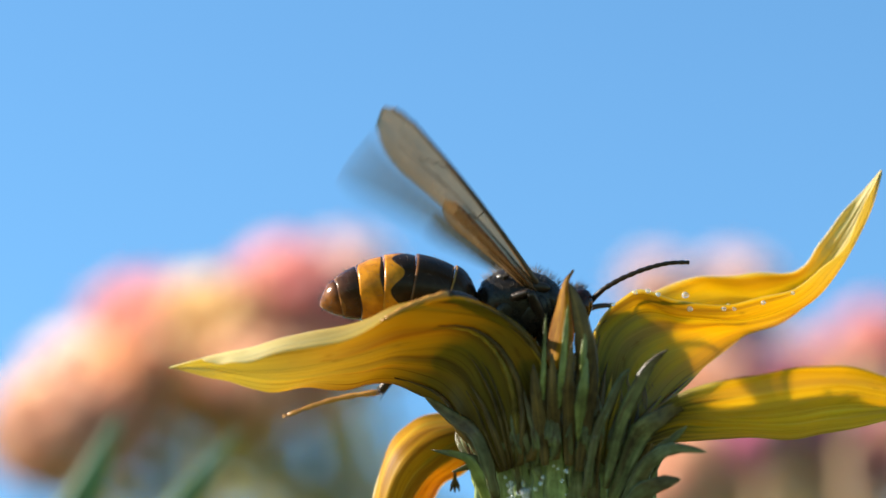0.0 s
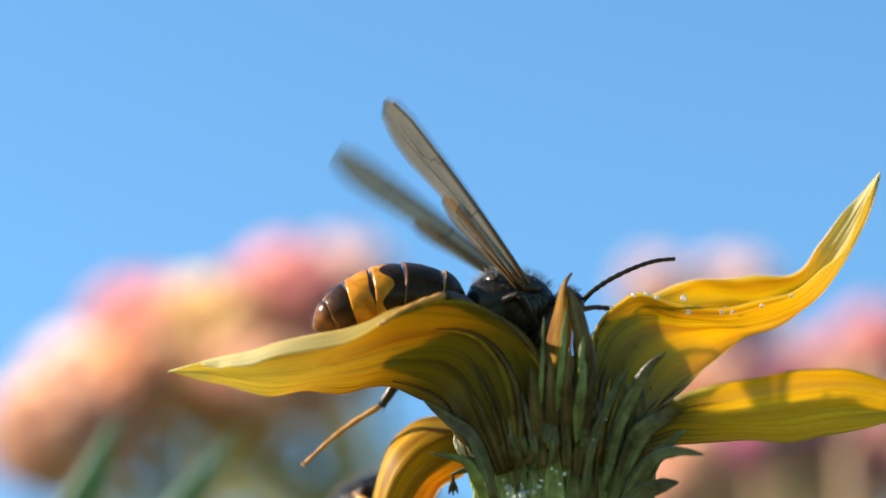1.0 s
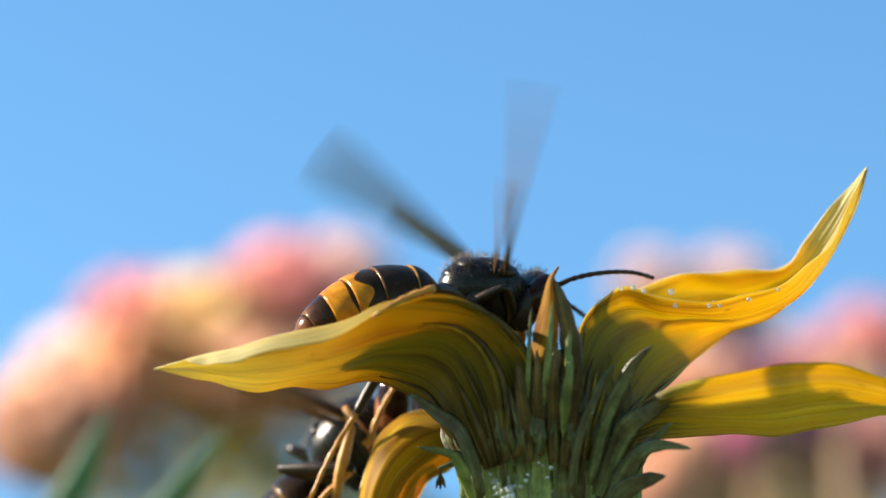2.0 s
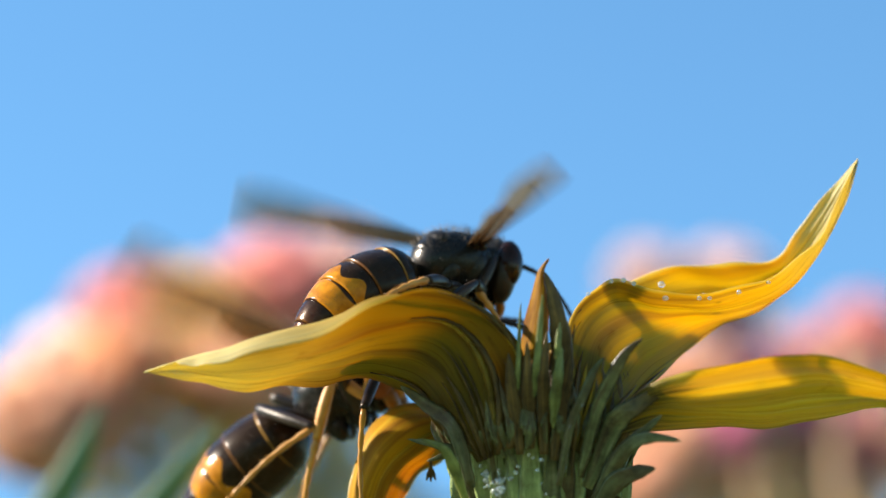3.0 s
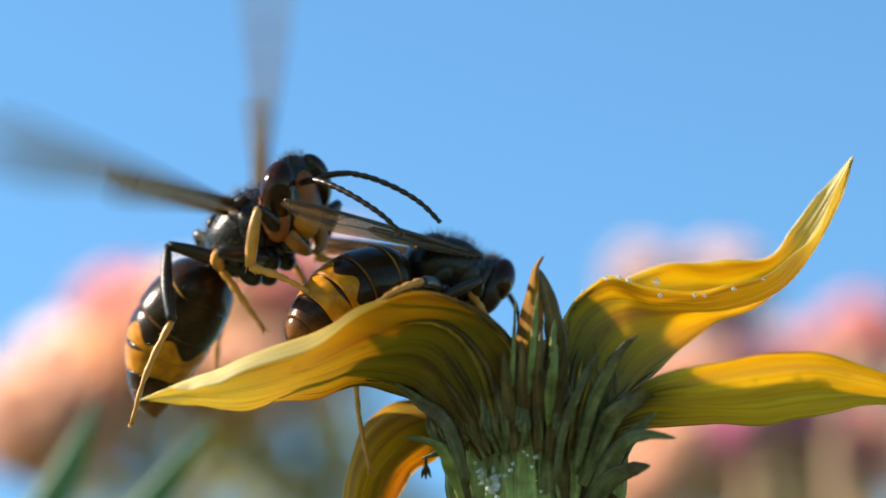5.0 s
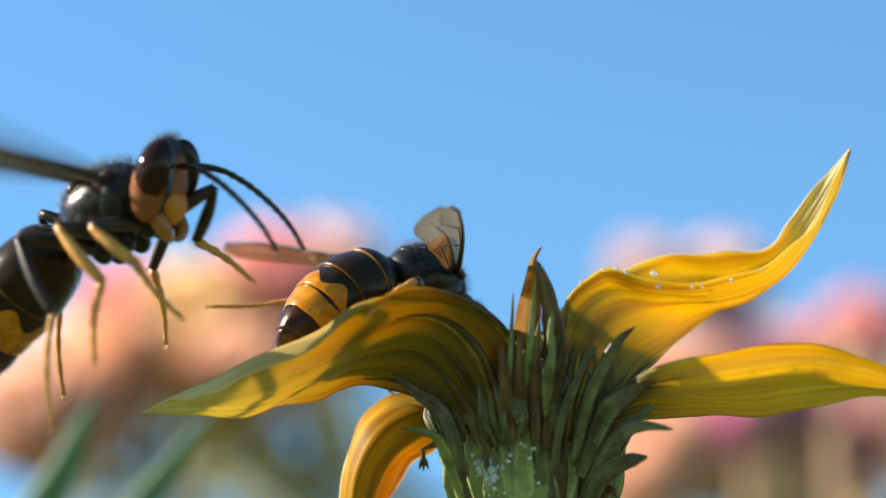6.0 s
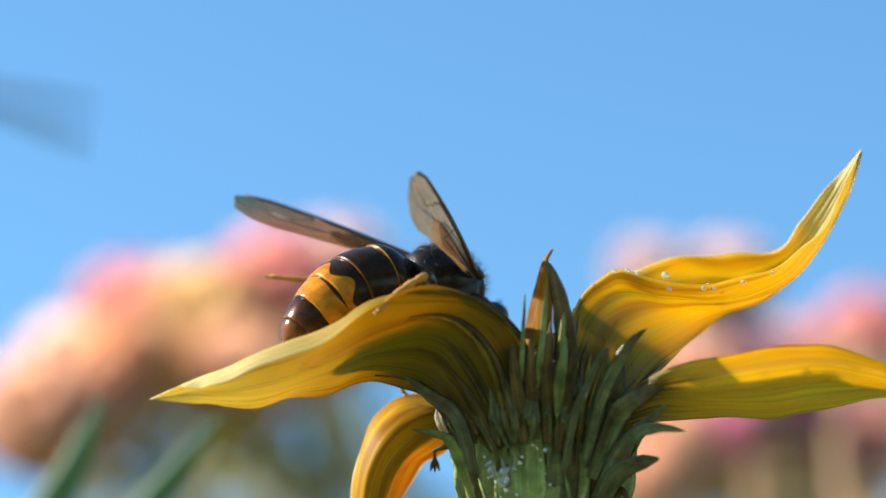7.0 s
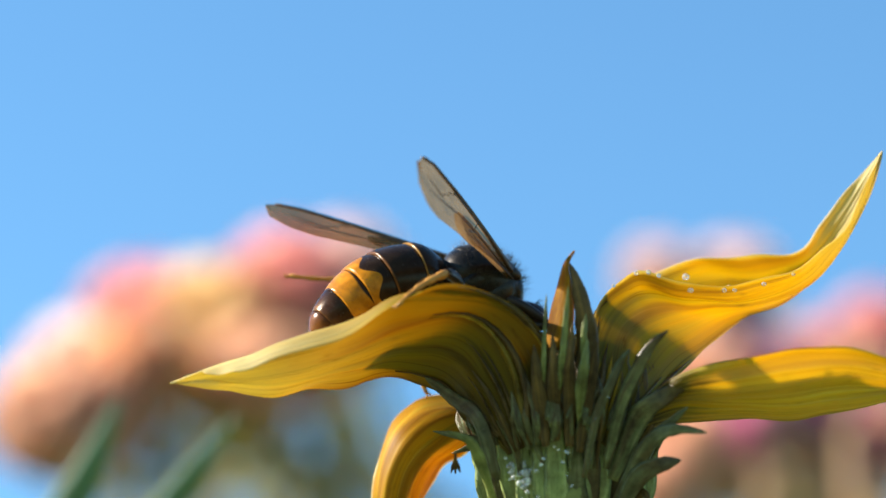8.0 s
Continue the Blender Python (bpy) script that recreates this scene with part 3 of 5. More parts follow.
def ruffled(g, amount, seed):
    """Slight waves along the petal, stronger at the rims."""
    a = np.array(g)
    ni, nj = a.shape[:2]
    du, dv = np.gradient(a, axis=0), np.gradient(a, axis=1)
    nrm = np.cross(du, dv)
    nrm /= np.maximum(np.linalg.norm(nrm, axis=2, keepdims=True), 1e-12)
    for i in range(ni):
        for j in range(nj):
            e = abs(2 * j / (nj - 1) - 1)
            fade = min(1, 8 * (ni - 1 - i) / ni)
            k = noise.noise((i * 0.16 + seed, j * 0.10, seed)) * (0.5 + e) + 0.7 * noise.noise((i * 0.05, j * 0.7 + seed, 3))
            a[i, j] += nrm[i, j] * amount * MM * k * fade
    return a


def strip(bm, pts, half, thick=0.35, n=14, width_dir=None, belly=0.35):
    """Narrow pointed bract along plan places, with a lens-shaped section."""
    p = catmull([grid(*q) for q in pts], n)
    uvl = bm.loops.layers.uv.verify()
    rings = []
    for i in range(n):
        c = Vector(p[i])
        tan = (Vector(p[min(i + 1, n - 1)]) - Vector(p[max(i - 1, 0)])).normalized()
        wd = Vector(width_dir) if width_dir else Vector((0, 1, 0)).cross(tan)
        wd = (wd - tan * wd.dot(tan)).normalized()
        nr = tan.cross(wd)
        s = i / (n - 1)
        h = half * MM * max(math.sin(math.pi * (belly + (1 - belly) * s)) ** 0.8 / math.sin(math.pi * max(belly, 0.5)) ** 0.8, 0.02)
        tk = thick * MM * (1 - 0.8 * s)
        h *= 1 + 0.22 * noise.noise((c.x * 900, i * 0.45, c.z * 900))
        wd = (wd + nr * 0.4 * noise.noise((c.x * 500, i * 0.25 + 7, c.z * 500))).normalized()
        nr = tan.cross(wd)
        rings.append([bm.verts.new(c + wd * h * math.cos(a) + nr * tk * math.sin(a)) for a in np.linspace(0, 2 * math.pi, 9)[:-1]])
    for i in range(n - 1):
        for k in range(8):
            f = bm.faces.new([rings[i][k], rings[i][(k + 1) % 8], rings[i + 1][(k + 1) % 8], rings[i + 1][k]])
            for lp, (a, b) in zip(f.loops, ((i, k), (i, k + 1), (i + 1, k + 1), (i + 1, k))):
                lp[uvl].uv = (a / (n - 1), b / 8)
    bm.faces.new(rings[0][::-1])
    bm.faces.new(rings[-1])
    return bm


def pressed(g, col, i1, half, lift, mat, parent, name, label, rnd, wander=0.0):
    """Flat bract lying on a petal's skin g from its foot to row i1, near the fraction col across; its point stands off by lift mm."""
    ni, nj = g.shape[:2]
    bm = bmesh.new()
    uvl = bm.loops.layers.uv.verify()
    rows, n = [], 12
    for k in range(n):
        s = k / (n - 1)
        fi = s * i1
        fj = min(max((col + wander * s) * (nj - 1), 0.4), nj - 1.4)
        i, j = int(fi), int(fj)
        u, v = fi - i, fj - j
        p = Vector((g[i, j] * (1 - u) + g[i + 1, j] * u) * (1 - v) + (g[i, j + 1] * (1 - u) + g[i + 1, j + 1] * u) * v)
        du = Vector(g[i + 1, j] - g[i, j]).normalized()
        dv = Vector(g[i, j + 1] - g[i, j]).normalized()
        nr = du.cross(dv).normalized()
        if nr.y > 0:
            nr = -nr
        side = nr.cross(du).normalized()
        h = half * MM * max(math.sin(math.pi * (0.32 + 0.68 * s)) ** 0.9, 0.03)
        up = (0.22 + lift * s ** 3) * MM
        row = []
        for q in (-1, -0.5, 0, 0.5, 1):
            row.append(p + side * h * q + nr * (up + h * 0.35 * (1 - q * q) - 0.25 * MM * abs(q) * (1 - s)))
        rows.append(row)
    sheet(bm, [[tuple(x) for x in r] for r in rows], 0.00012)
    spots = [(rows[k][rnd.randrange(5)], (rnd.uniform(-1, 1), -0.6, rnd.uniform(-0.4, 1))) for k in range(2, n - 1) for _ in range(3)]
    hairs(bm, spots, 0.25 * MM, 0.010 * MM, rnd)
    return part(name, bm, mat, parent, label)


HINGE = grid(905, 640, -2)     # foot of the petal that gives under the insects


CUP_Y = (630, 650, 700, 750, 790, 830, 870, 950, 1040)
CUP_R = (2.5, 4.2, 6.4, 7.5, 7.2, 6.8, 6.5, 5.0, 2.6)
CUP_FLAT = 1.0


def on_cup(turn, y, out):
    """Plan place on the cup's skin: turn degrees round the axis from the lens side, out millimetres proud of it."""
    r = float(np.interp(y, CUP_Y, CUP_R)) + out
    return 1000 + GRID * r * math.sin(radians(turn)), y, -r * CUP_FLAT * math.cos(radians(turn))


def build_flower():
    ob = thing("yellow_flower", STAGE, "withering yellow daisy-like flower on a thick green stem", "flower")
    # petal that carries the insects: lip folded over, crest, belly, far rim
    lip = [(958, 775, -8.2), (968, 690, -9), (966, 606, -9), (905, 538, -10), (820, 505, -11), (720, 532, -12), (640, 580, -12), (540, 620, -12), (450, 651, -11), (400, 660, -10), (362, 662, -9)]
    crest = [(955, 778, -7.8), (965, 688, -8.4), (960, 615, -8), (900, 553, -8.8), (815, 526, -9.6), (720, 528, -9.8), (635, 562, -9), (540, 594, -9.5), (450, 628, -9), (395, 646, -8.8), (352, 660, -8.6)]
    belly = [(930, 790, -7.2), (915, 720, -8), (890, 650, -8), (850, 590, -7.5), (790, 566, -7), (710, 585, -7), (630, 620, -7), (540, 648, -8), (440, 666, -8), (375, 668, -8), (303, 678, -8)]
    fold = [(910, 800, -6.4), (878, 740, -7), (845, 685, -7), (810, 645, -6), (765, 625, -5), (700, 628, -4.5), (630, 650, -5), (545, 672, -6.5), (450, 682, -7.5), (380, 678, -8), (303, 678, -8)]
    far = [(885, 812, -4), (845, 765, -3), (806, 724, -2.5), (772, 693, -1.5), (720, 673, -0.5), (650, 676, -1), (585, 690, -2), (510, 698, -5), (440, 697, -6.5), (375, 689, -7.5), (303, 679, -8)]
    g = ruffled(petal_grid([lip, crest, belly, fold, far], 64, 30), 0.38, 2.0) - np.array(HINGE)
    bm = bmesh.new()
    sheet(bm, g, 0.00022)
    left = part("petal", bm, M_PETAL_L, ob, "yellow petal fading to pale green at its tip")
    left.location = HINGE
    tip = (1562, 266, 3.5)
    roll = [(1040, 775, -8), (1040, 690, -8.5), (1050, 605, -7), (1080, 512, -5), (1130, 479, -4), (1205, 500, -3.2), (1300, 506, -2.2), (1395, 482, -1), (1465, 432, 0.6), (1518, 360, 2), tip]
    near = [(1045, 772, -8), (1042, 685, -8), (1052, 618, -6), (1085, 540, -3.4), (1135, 508, -1.8), (1208, 526, -0.8), (1300, 530, 0), (1398, 506, 0.8), (1472, 445, 1.8), (1522, 366, 2.8), tip]
    flank = [(1065, 785, -7.5), (1085, 720, -7.5), (1110, 655, -6.5), (1140, 600, -3), (1190, 570, 0), (1255, 550, 2.2), (1335, 540, 3), (1420, 510, 3), (1490, 435, 3), (1532, 358, 3.2), tip]
    keel = [(1085, 800, -6), (1125, 750, -5.5), (1165, 700, -4), (1215, 648, -0.5), (1262, 606, 3), (1320, 560, 6), (1395, 530, 6.5), (1458, 468, 5.5), (1508, 397, 4.5), (1540, 330, 4), tip]
    wall = [(1078, 795, -2), (1108, 725, 0), (1130, 655, 2), (1165, 575, 5), (1220, 520, 8), (1285, 500, 10), (1362, 495, 10), (1432, 462, 7.5), (1482, 400, 5.5), (1525, 330, 4.4), tip]
    rim = [(1070, 790, 2), (1090, 700, 4), (1095, 610, 6), (1120, 520, 7), (1170, 478, 7.5), (1240, 456, 8), (1330, 450, 8), (1413, 444, 7), (1452, 396, 6), (1505, 328, 5), tip]
    bm = bmesh.new()
    gr = ruffled(petal_grid([roll, near, flank, keel, wall, rim], 64, 40), 0.45, 7.0)
    sheet(bm, gr, 0.00022)
    right = part("petal", bm, M_PETAL_R, ob, "upswept yellow petal twisted to a point")
    up = [(1110, 730, -6), (1180, 676, -9), (1235, 650, -10.5), (1300, 636, -11.5), (1400, 619, -12), (1480, 614, -12), (1568, 630, -11.5), (1640, 662, -10), (1710, 705, -8)]
    fold = [(1115, 735, -6), (1180, 690, -9), (1235, 668, -10.5), (1300, 654, -11), (1400, 632, -11), (1490, 628, -10.5), (1568, 644, -10), (1640, 672, -9), (1710, 705, -8)]
    mid = [(1105, 755, -6), (1165, 712, -8), (1230, 696, -9), (1300, 692, -9.5), (1400, 682, -9.5), (1490, 670, -9.5), (1568, 676, -9.5), (1640, 686, -9), (1710, 705, -8)]
    crease = [(1102, 775, -5.5), (1155, 733, -6.5), (1222, 716, -6.8), (1300, 720, -7), (1390, 722, -7), (1480, 712, -7), (1568, 698, -7), (1640, 698, -7.5), (1710, 705, -8)]
    low = [(1100, 790, -5), (1150, 757, -4.6), (1220, 749, -4), (1300, 746, -3.5), (1390, 744, -3.5), (1480, 732, -4), (1568, 712, -4.5), (1640, 706, -6), (1710, 706, -8)]
    bm = bmesh.new()
    sheet(bm, ruffled(petal_grid([up, fold, mid, crease, low], 54, 30), 0.25, 11.0), 0.00022)
    part("petal", bm, M_PETAL_S, ob, "spreading yellow petal with fine ribs")
    out = [(930, 760, 5), (870, 718, 7), (806, 697, 8), (752, 702, 8), (706, 734, 7), (676, 790, 6), (658, 862, 5), (648, 940, 5), (650, 1010, 5)]
    mid = [(925, 775, 4), (870, 742, 5), (820, 735, 5), (770, 752, 4), (725, 792, 3), (697, 850, 3), (682, 920, 3), (670, 960, 4), (650, 1010, 5)]
    inn = [(920, 790, 5), (880, 772, 7), (850, 778, 8), (820, 803, 8), (790, 830, 8), (760, 865, 7), (735, 905, 6), (705, 955, 6), (650, 1011, 5)]
    bm = bmesh.new()
    sheet(bm, ruffled(petal_grid([out, mid, inn], 44, 22), 0.5, 15.0), 0.00022)
    part("petal", bm, M_PETAL, ob, "drooping orange-yellow petal")
    # half-closed dry petal standing up in the middle
    a = [(965, 615, -7), (972, 560, -7.5), (985, 510, -8), (998, 465, -8), (1016, 444, -8)]
    b = [(985, 620, -9), (1000, 560, -9.2), (1004, 510, -9), (1004, 470, -8.6), (1016, 444, -8)]
    c = [(1010, 620, -8), (1016, 560, -8), (1012, 510, -8), (1006, 468, -8), (1016, 445, -8)]
    bm = bmesh.new()
    sheet(bm, petal_grid([a, b, c], 24, 10), 0.00025)
    part("petal", bm, M_PETAL_DRY, ob, "small half-closed orange-yellow petal")
    bm = bmesh.new()
    strip(bm, [(1022, 700, -8), (1040, 620, -8.5), (1034, 560, -9), (1022, 505, -8.8), (1008, 466, -8.4)], 0.95, 0.3)
    part("bract", bm, M_BRACT_DRY, ob, "dry brown bract")
    # cup and stem
    bm = bmesh.new()
    tube(bm, catmull([grid(1000, y, 0) for y in CUP_Y], 24)[::-1], list(np.array(catmull([(r, 0) for r in CUP_R], 24))[::-1, 0] * MM), 40, CUP_FLAT)
    part("flower_cup", bm, M_CUP, ob)
    foot = STAGE.inverted() @ Vector(((STAGE @ grid(1004, 1040, 1)).x + 0.03, (STAGE @ grid(1004, 1040, 1)).y + 0.02, -0.01))
    top = grid(1002, 1030, 1)
    bm = bmesh.new()
    tube(bm, catmull([foot, foot.lerp(top, 0.5) + Vector((0.004, 0, 0)), top], 26), [0.0026] * 26, 14)
    part("stem", bm, M_CUP, ob)
    bm = bmesh.new()
    ball(bm, grid(985, 640, 1), (0.0085, 0.0070, 0.0022), u=30, v=10)
    rnd = random.Random(9)
    for k in range(150):
        r, an = 0.0083 * math.sqrt((k + 0.5) / 150), k * 2.39996
        p = grid(985, 640, 1) + Vector((r * math.cos(an), r * math.sin(an), 0.0018 - r * r * 20))
        tube(bm, [p - Vector((0, 0, 0.001)), p + Vector((0, 0, rnd.uniform(0.0003, 0.0010)))], [0.0004, 0.00025], 5)
    part("flower_disc", bm, M_DISC, ob)
    bracts = [
        # standing in the middle
        ([(878, 845, -6.2), (848, 745, -6.6), (800, 704, -5), (752, 668, -3.4)], 0.7, M_BRACT),
        ([(960, 690, -9), (962, 640, -9.6), (967, 520, -9.2)], 0.24, M_BRACT_LIGHT),
        ([(990, 690, -9.4), (996, 630, -10), (1006, 505, -9.8)], 0.34, M_BRACT_LIGHT),
        ([(985, 780, -8.4), (982, 720, -9), (980, 660, -9.8), (978, 590, -9.8)], 0.6, M_BRACT_DRY),
        ([(1008, 790, -8.4), (1008, 720, -9), (1008, 650, -10), (1014, 570, -9.8)], 0.6, M_BRACT_DRY),
        ([(966, 790, -8.4), (958, 720, -9), (950, 660, -9.6), (945, 610, -9.6)], 0.6, M_BRACT_DRY),
        ([(1024, 745, -9.2), (1028, 690, -10.2), (1034, 645, -10.6), (1040, 600, -10.2)], 0.5, M_BRACT_LIGHT),
        ([(1033, 640, -9.6), (1033, 600, -10), (1037, 555, -9.6)], 0.3, M_BRACT_LIGHT),
        ([(1026, 800, -8.4), (1036, 720, -9), (1050, 650, -9.4), (1056, 600, -9.4)], 0.6, M_BRACT_DRY),
        ([(1034, 845, -8), (1054, 742, -9.4), (1076, 690, -9.9), (1098, 640, -10.2), (1116, 618, -10.2)], 0.42, M_BRACT),
        ([(1072, 830, -7.6), (1100, 715, -9), (1130, 650, -9.6), (1154, 610, -9.8), (1184, 584, -9.8)], 0.6, M_STRAND),
        ([(1085, 850, -7), (1122, 757, -8), (1145, 722, -8.8), (1192, 692, -9.4), (1242, 660, -10)], 0.95, M_STRAND),
        # free, spreading
        ([(1090, 890, -6), (1122, 832, -8), (1143, 792, -9), (1178, 756, -10), (1218, 720, -10.6)], 0.75, M_BRACT),
        ([(1100, 870, -6.5), (1138, 800, -9), (1168, 768, -10), (1202, 760, -10.6), (1252, 767, -11)], 0.65, M_BRACT),
        ([(1095, 910, -6), (1128, 846, -8), (1167, 824, -9), (1206, 815, -10)], 0.85, M_BRACT),
        ([(1110, 930, -5), (1130, 880, -6), (1140, 872, -6.5), (1152, 890, -7)], 0.4, M_BRACT_DRY),
        ([(892, 940, -6), (862, 850, -7.5), (846, 806, -8.5), (826, 777, -9), (788, 763, -9)], 0.5, M_BRACT_LIGHT),
        ([(880, 850, -5), (862, 800, -5), (838, 780, -5), (765, 763, -5)], 0.55, M_BRACT),
        ([(885, 860, -4), (868, 815, -4), (848, 790, -4), (800, 803, -4)], 0.5, M_BRACT),
    ]
    rnd = random.Random(31)
    for k in range(18):       # broad green scales hugging the cup
        turn = -100 + 200 * (k + 0.5) / 18 + rnd.uniform(-4, 4)
        y0, y1 = rnd.uniform(950, 1020), rnd.uniform(670, 770)
        lean = rnd.uniform(-5, 5)
        pts = [on_cup(turn + lean * s, y0 + (y1 - y0) * s, 0.02 + 0.05 * (k % 3) * s + 0.5 * s ** 3) for s in np.linspace(0, 1, 9)]
        bracts.append((pts, rnd.uniform(1.0, 1.5), rnd.choice((M_CUP, M_CUP, M_BRACT))))
    for k in range(64):       # long strands flowing from the cup out under the feet of the petals
        turn = rnd.uniform(-86, 86)
        y0, y1 = rnd.uniform(735, 850), rnd.uniform(590, 700)
        lean = 0.16 * turn + rnd.uniform(-12, 12)
        sway, beat = rnd.uniform(-3, 3), rnd.uniform(3, 6)
        pts = []
        for s in np.linspace(0, 1, 10):
            y = y0 + (y1 - y0) * s
            pts.append(on_cup(turn + lean * s + sway * math.sin(beat * s), y, float(np.interp(y, (600, 640, 700, 780, 850, 960), (7.0, 5.0, 2.6, 1.0, 0.45, 0.3))) + 0.15 * (k % 2)))
        bracts.append((pts, rnd.uniform(0.12, 0.5), rnd.choice((M_STRAND, M_STRAND, M_BRACT_DRY))))
    gl = g
    for k in range(14):       # scales lying along the feet of the two large petals
        col, fine = 0.02 + 0.95 * ((k * 0.618) % 1), k % 2
        mat = rnd.choice((M_SCALE, M_BRACT_DRY, M_BRACT_DRY))
        pressed(gl, col, rnd.uniform(14, 30) if not fine else rnd.uniform(8, 24), 0.16 if fine else 0.34, rnd.uniform(0.0, 0.15), mat, left, "bract", "dry brown bract" if mat is M_BRACT_DRY else "brown bract fading to yellow", rnd, rnd.uniform(-0.05, 0.05))
    for k in range(20):
        col, fine = 0.02 + 0.72 * ((k * 0.618) % 1), k % 2
        mat = rnd.choice((M_SCALE, M_BRACT_DRY, M_BRACT_DRY))
        pressed(gr, col, rnd.uniform(12, 22) if not fine else rnd.uniform(7, 16), 0.16 if fine else 0.34, rnd.uniform(0.0, 0.15), mat, right, "bract", "dry brown bract" if mat is M_BRACT_DRY else "brown bract fading to yellow", rnd, rnd.uniform(-0.05, 0.05))
    for pts, half, mat in bracts:
        bm = bmesh.new()
        strip(bm, pts, half, 0.14, 18, None, 0.03 if mat is M_BRACT_LIGHT else 0.16)
        line = catmull([grid(*q) for q in pts], 30)
        spots = [(line[i] + np.array((rnd.uniform(-1, 1) * half * 0.7, -0.1, 0)) * MM, (rnd.uniform(-1, 1), -0.4, rnd.uniform(-1, 1))) for i in range(3, 28) for _ in range(4)]
        hairs(bm, spots, 0.3 * MM, 0.012 * MM, rnd)
        part("bract", bm, mat, ob, {M_BRACT_DRY: "dry brown bract", M_BRACT_LIGHT: "light green bract"}.get(mat, ""))
    rnd = random.Random(21)
    for x, y, w, r in ((1222, 514, -3.0, 0.5), (1214, 490, 3, 0.6), (1148, 482, -4.2, 0.42), (1126, 484, -4.6, 0.40), (1166, 488, -4.0, 0.40), (1282, 514, -2.6, 0.42), (1300, 514, -2.4, 0.36), (1086, 506, -5.4, 0.34), (1352, 503, -1.8, 0.4), (1404, 486, -1.0, 0.34),
                       (1290, 508, 0, 0.34), (1077, 703, -11, 0.16), *[(*on_cup(rnd.gauss(-35, 9), rnd.gauss(834, 28), 0.6), rnd.uniform(0.12, 0.5)) for _ in range(24)], *[(*on_cup(rnd.uniform(-46, -28), rnd.uniform(815, 875), 0.4), rnd.uniform(0.4, 0.85)) for _ in range(12)], *[(*on_cup(rnd.gauss(5, 14), rnd.gauss(805, 22), 0.75), rnd.uniform(0.15, 0.4)) for _ in range(12)], (1003, 800, -10, 0.36), (996, 818, -10, 0.30), (935, 850, -9, 0.4), (962, 812, -9.6, 0.3), (1055, 740, -11, 0.14)):
        bm = bmesh.new()
        ball(bm, (0, 0, 0), (r * 0.55 * MM, r * MM * 0.45, r * MM * 0.48), u=16, v=12)
        d = part("water_drop", bm, M_WATER, ob, "clear water drop")
        d.location = grid(x, y, w)
    bm = bmesh.new()     # shrivelled floret hanging below
    for a in (-25, 0, 28):
        q = radians(a)
        tube(bm, [grid(806, 800, 4), grid(806, 815, 4), grid(806 + 10 * math.sin(q), 815 + 12 * math.cos(q), 4), grid(806 + 18 * math.sin(q), 815 + 24 * math.cos(q), 4 + a * 0.02)], [0.0001, 0.00018, 0.0002, 0.00006], 6)
    part("dry_floret", bm, M_BRACT_DRY, ob, "shrivelled brown floret")
    return ob, left


# ---- hornets ----
SEG_LEN = (3.0, 3.4, 2.7, 2.3, 2.0, 1.9)
SEG_R = ((0.75, 2.7, 3.35), (3.25, 3.65, 3.7), (3.55, 3.65, 3.4), (3.3, 3.1, 2.65), (2.6, 2.35, 1.9), (1.85, 1.35, 0.2))
NECK = Vector((2.85, 0, -0.4)) * MM
HM = MM * 1.27        # head scale
FEELER = {q: Vector((1.85, q * 0.55, 0.95)) * HM for q in (-1, 1)}    # roots of the feelers
WAIST = Vector((-3.9, 0, -0.6)) * MM
COXA = {"front": (2.3, 1.2, -2.5), "mid": (0.3, 1.5, -2.7), "hind": (-1.7, 1.5, -2.6)}
LEG = {"front": (5.2, 4.6, 5.2), "mid": (6.2, 5.8, 6.0), "hind": (7.0, 7.0, 8.6)}


def wing_mesh(length, chord, veins):
    """Wing along +x from its hinge, front edge at y = 0, trailing edge towards +y."""
    bm = bmesh.new()
    g = []
    for i in range(29):
        s = i / 28
        x = length * s
        lead = 0.05 * length * math.sin(math.pi * s) * 0.6
        wd = chord * (0.18 + 0.82 * min(1, (s / 0.75)) ** 0.9) * math.sqrt(max(1 - max(0, (s - 0.80) / 0.20) ** 2.3, 0.0004))
        if s > 0.9:
            lead -= chord * 0.30 * ((s - 0.9) / 0.1) ** 2
        row = []
        for q in np.linspace(0, 1, 9):
            z = 0.10 * chord * math.sin(2 * math.pi * (1.5 * q + 0.1)) * 0.35 + 0.02 * length * s * s
            row.append(((x) * MM, (-lead + wd * q) * MM, z * MM))
        g.append(row)
    sheet(bm, g)
    vb = bmesh.new()
    a = np.array(g)
    for q0, q1, s0, s1, r in veins:
        pts = []
        for k in range(12):
            f = k / 11
            s, q = s0 + (s1 - s0) * f, (q0 + (q1 - q0) * f)
            i, j, u = int(s * 27.9), int(q * 7.9), (q * 7.9) % 1
            pts.append(a[i][j] * (1 - u) + a[i][min(j + 1, 8)] * u)
        tube(vb, pts, [1.25 * r * MM * (1 - 0.5 * k / 11) for k in range(12)], 5)
    return bm, vb


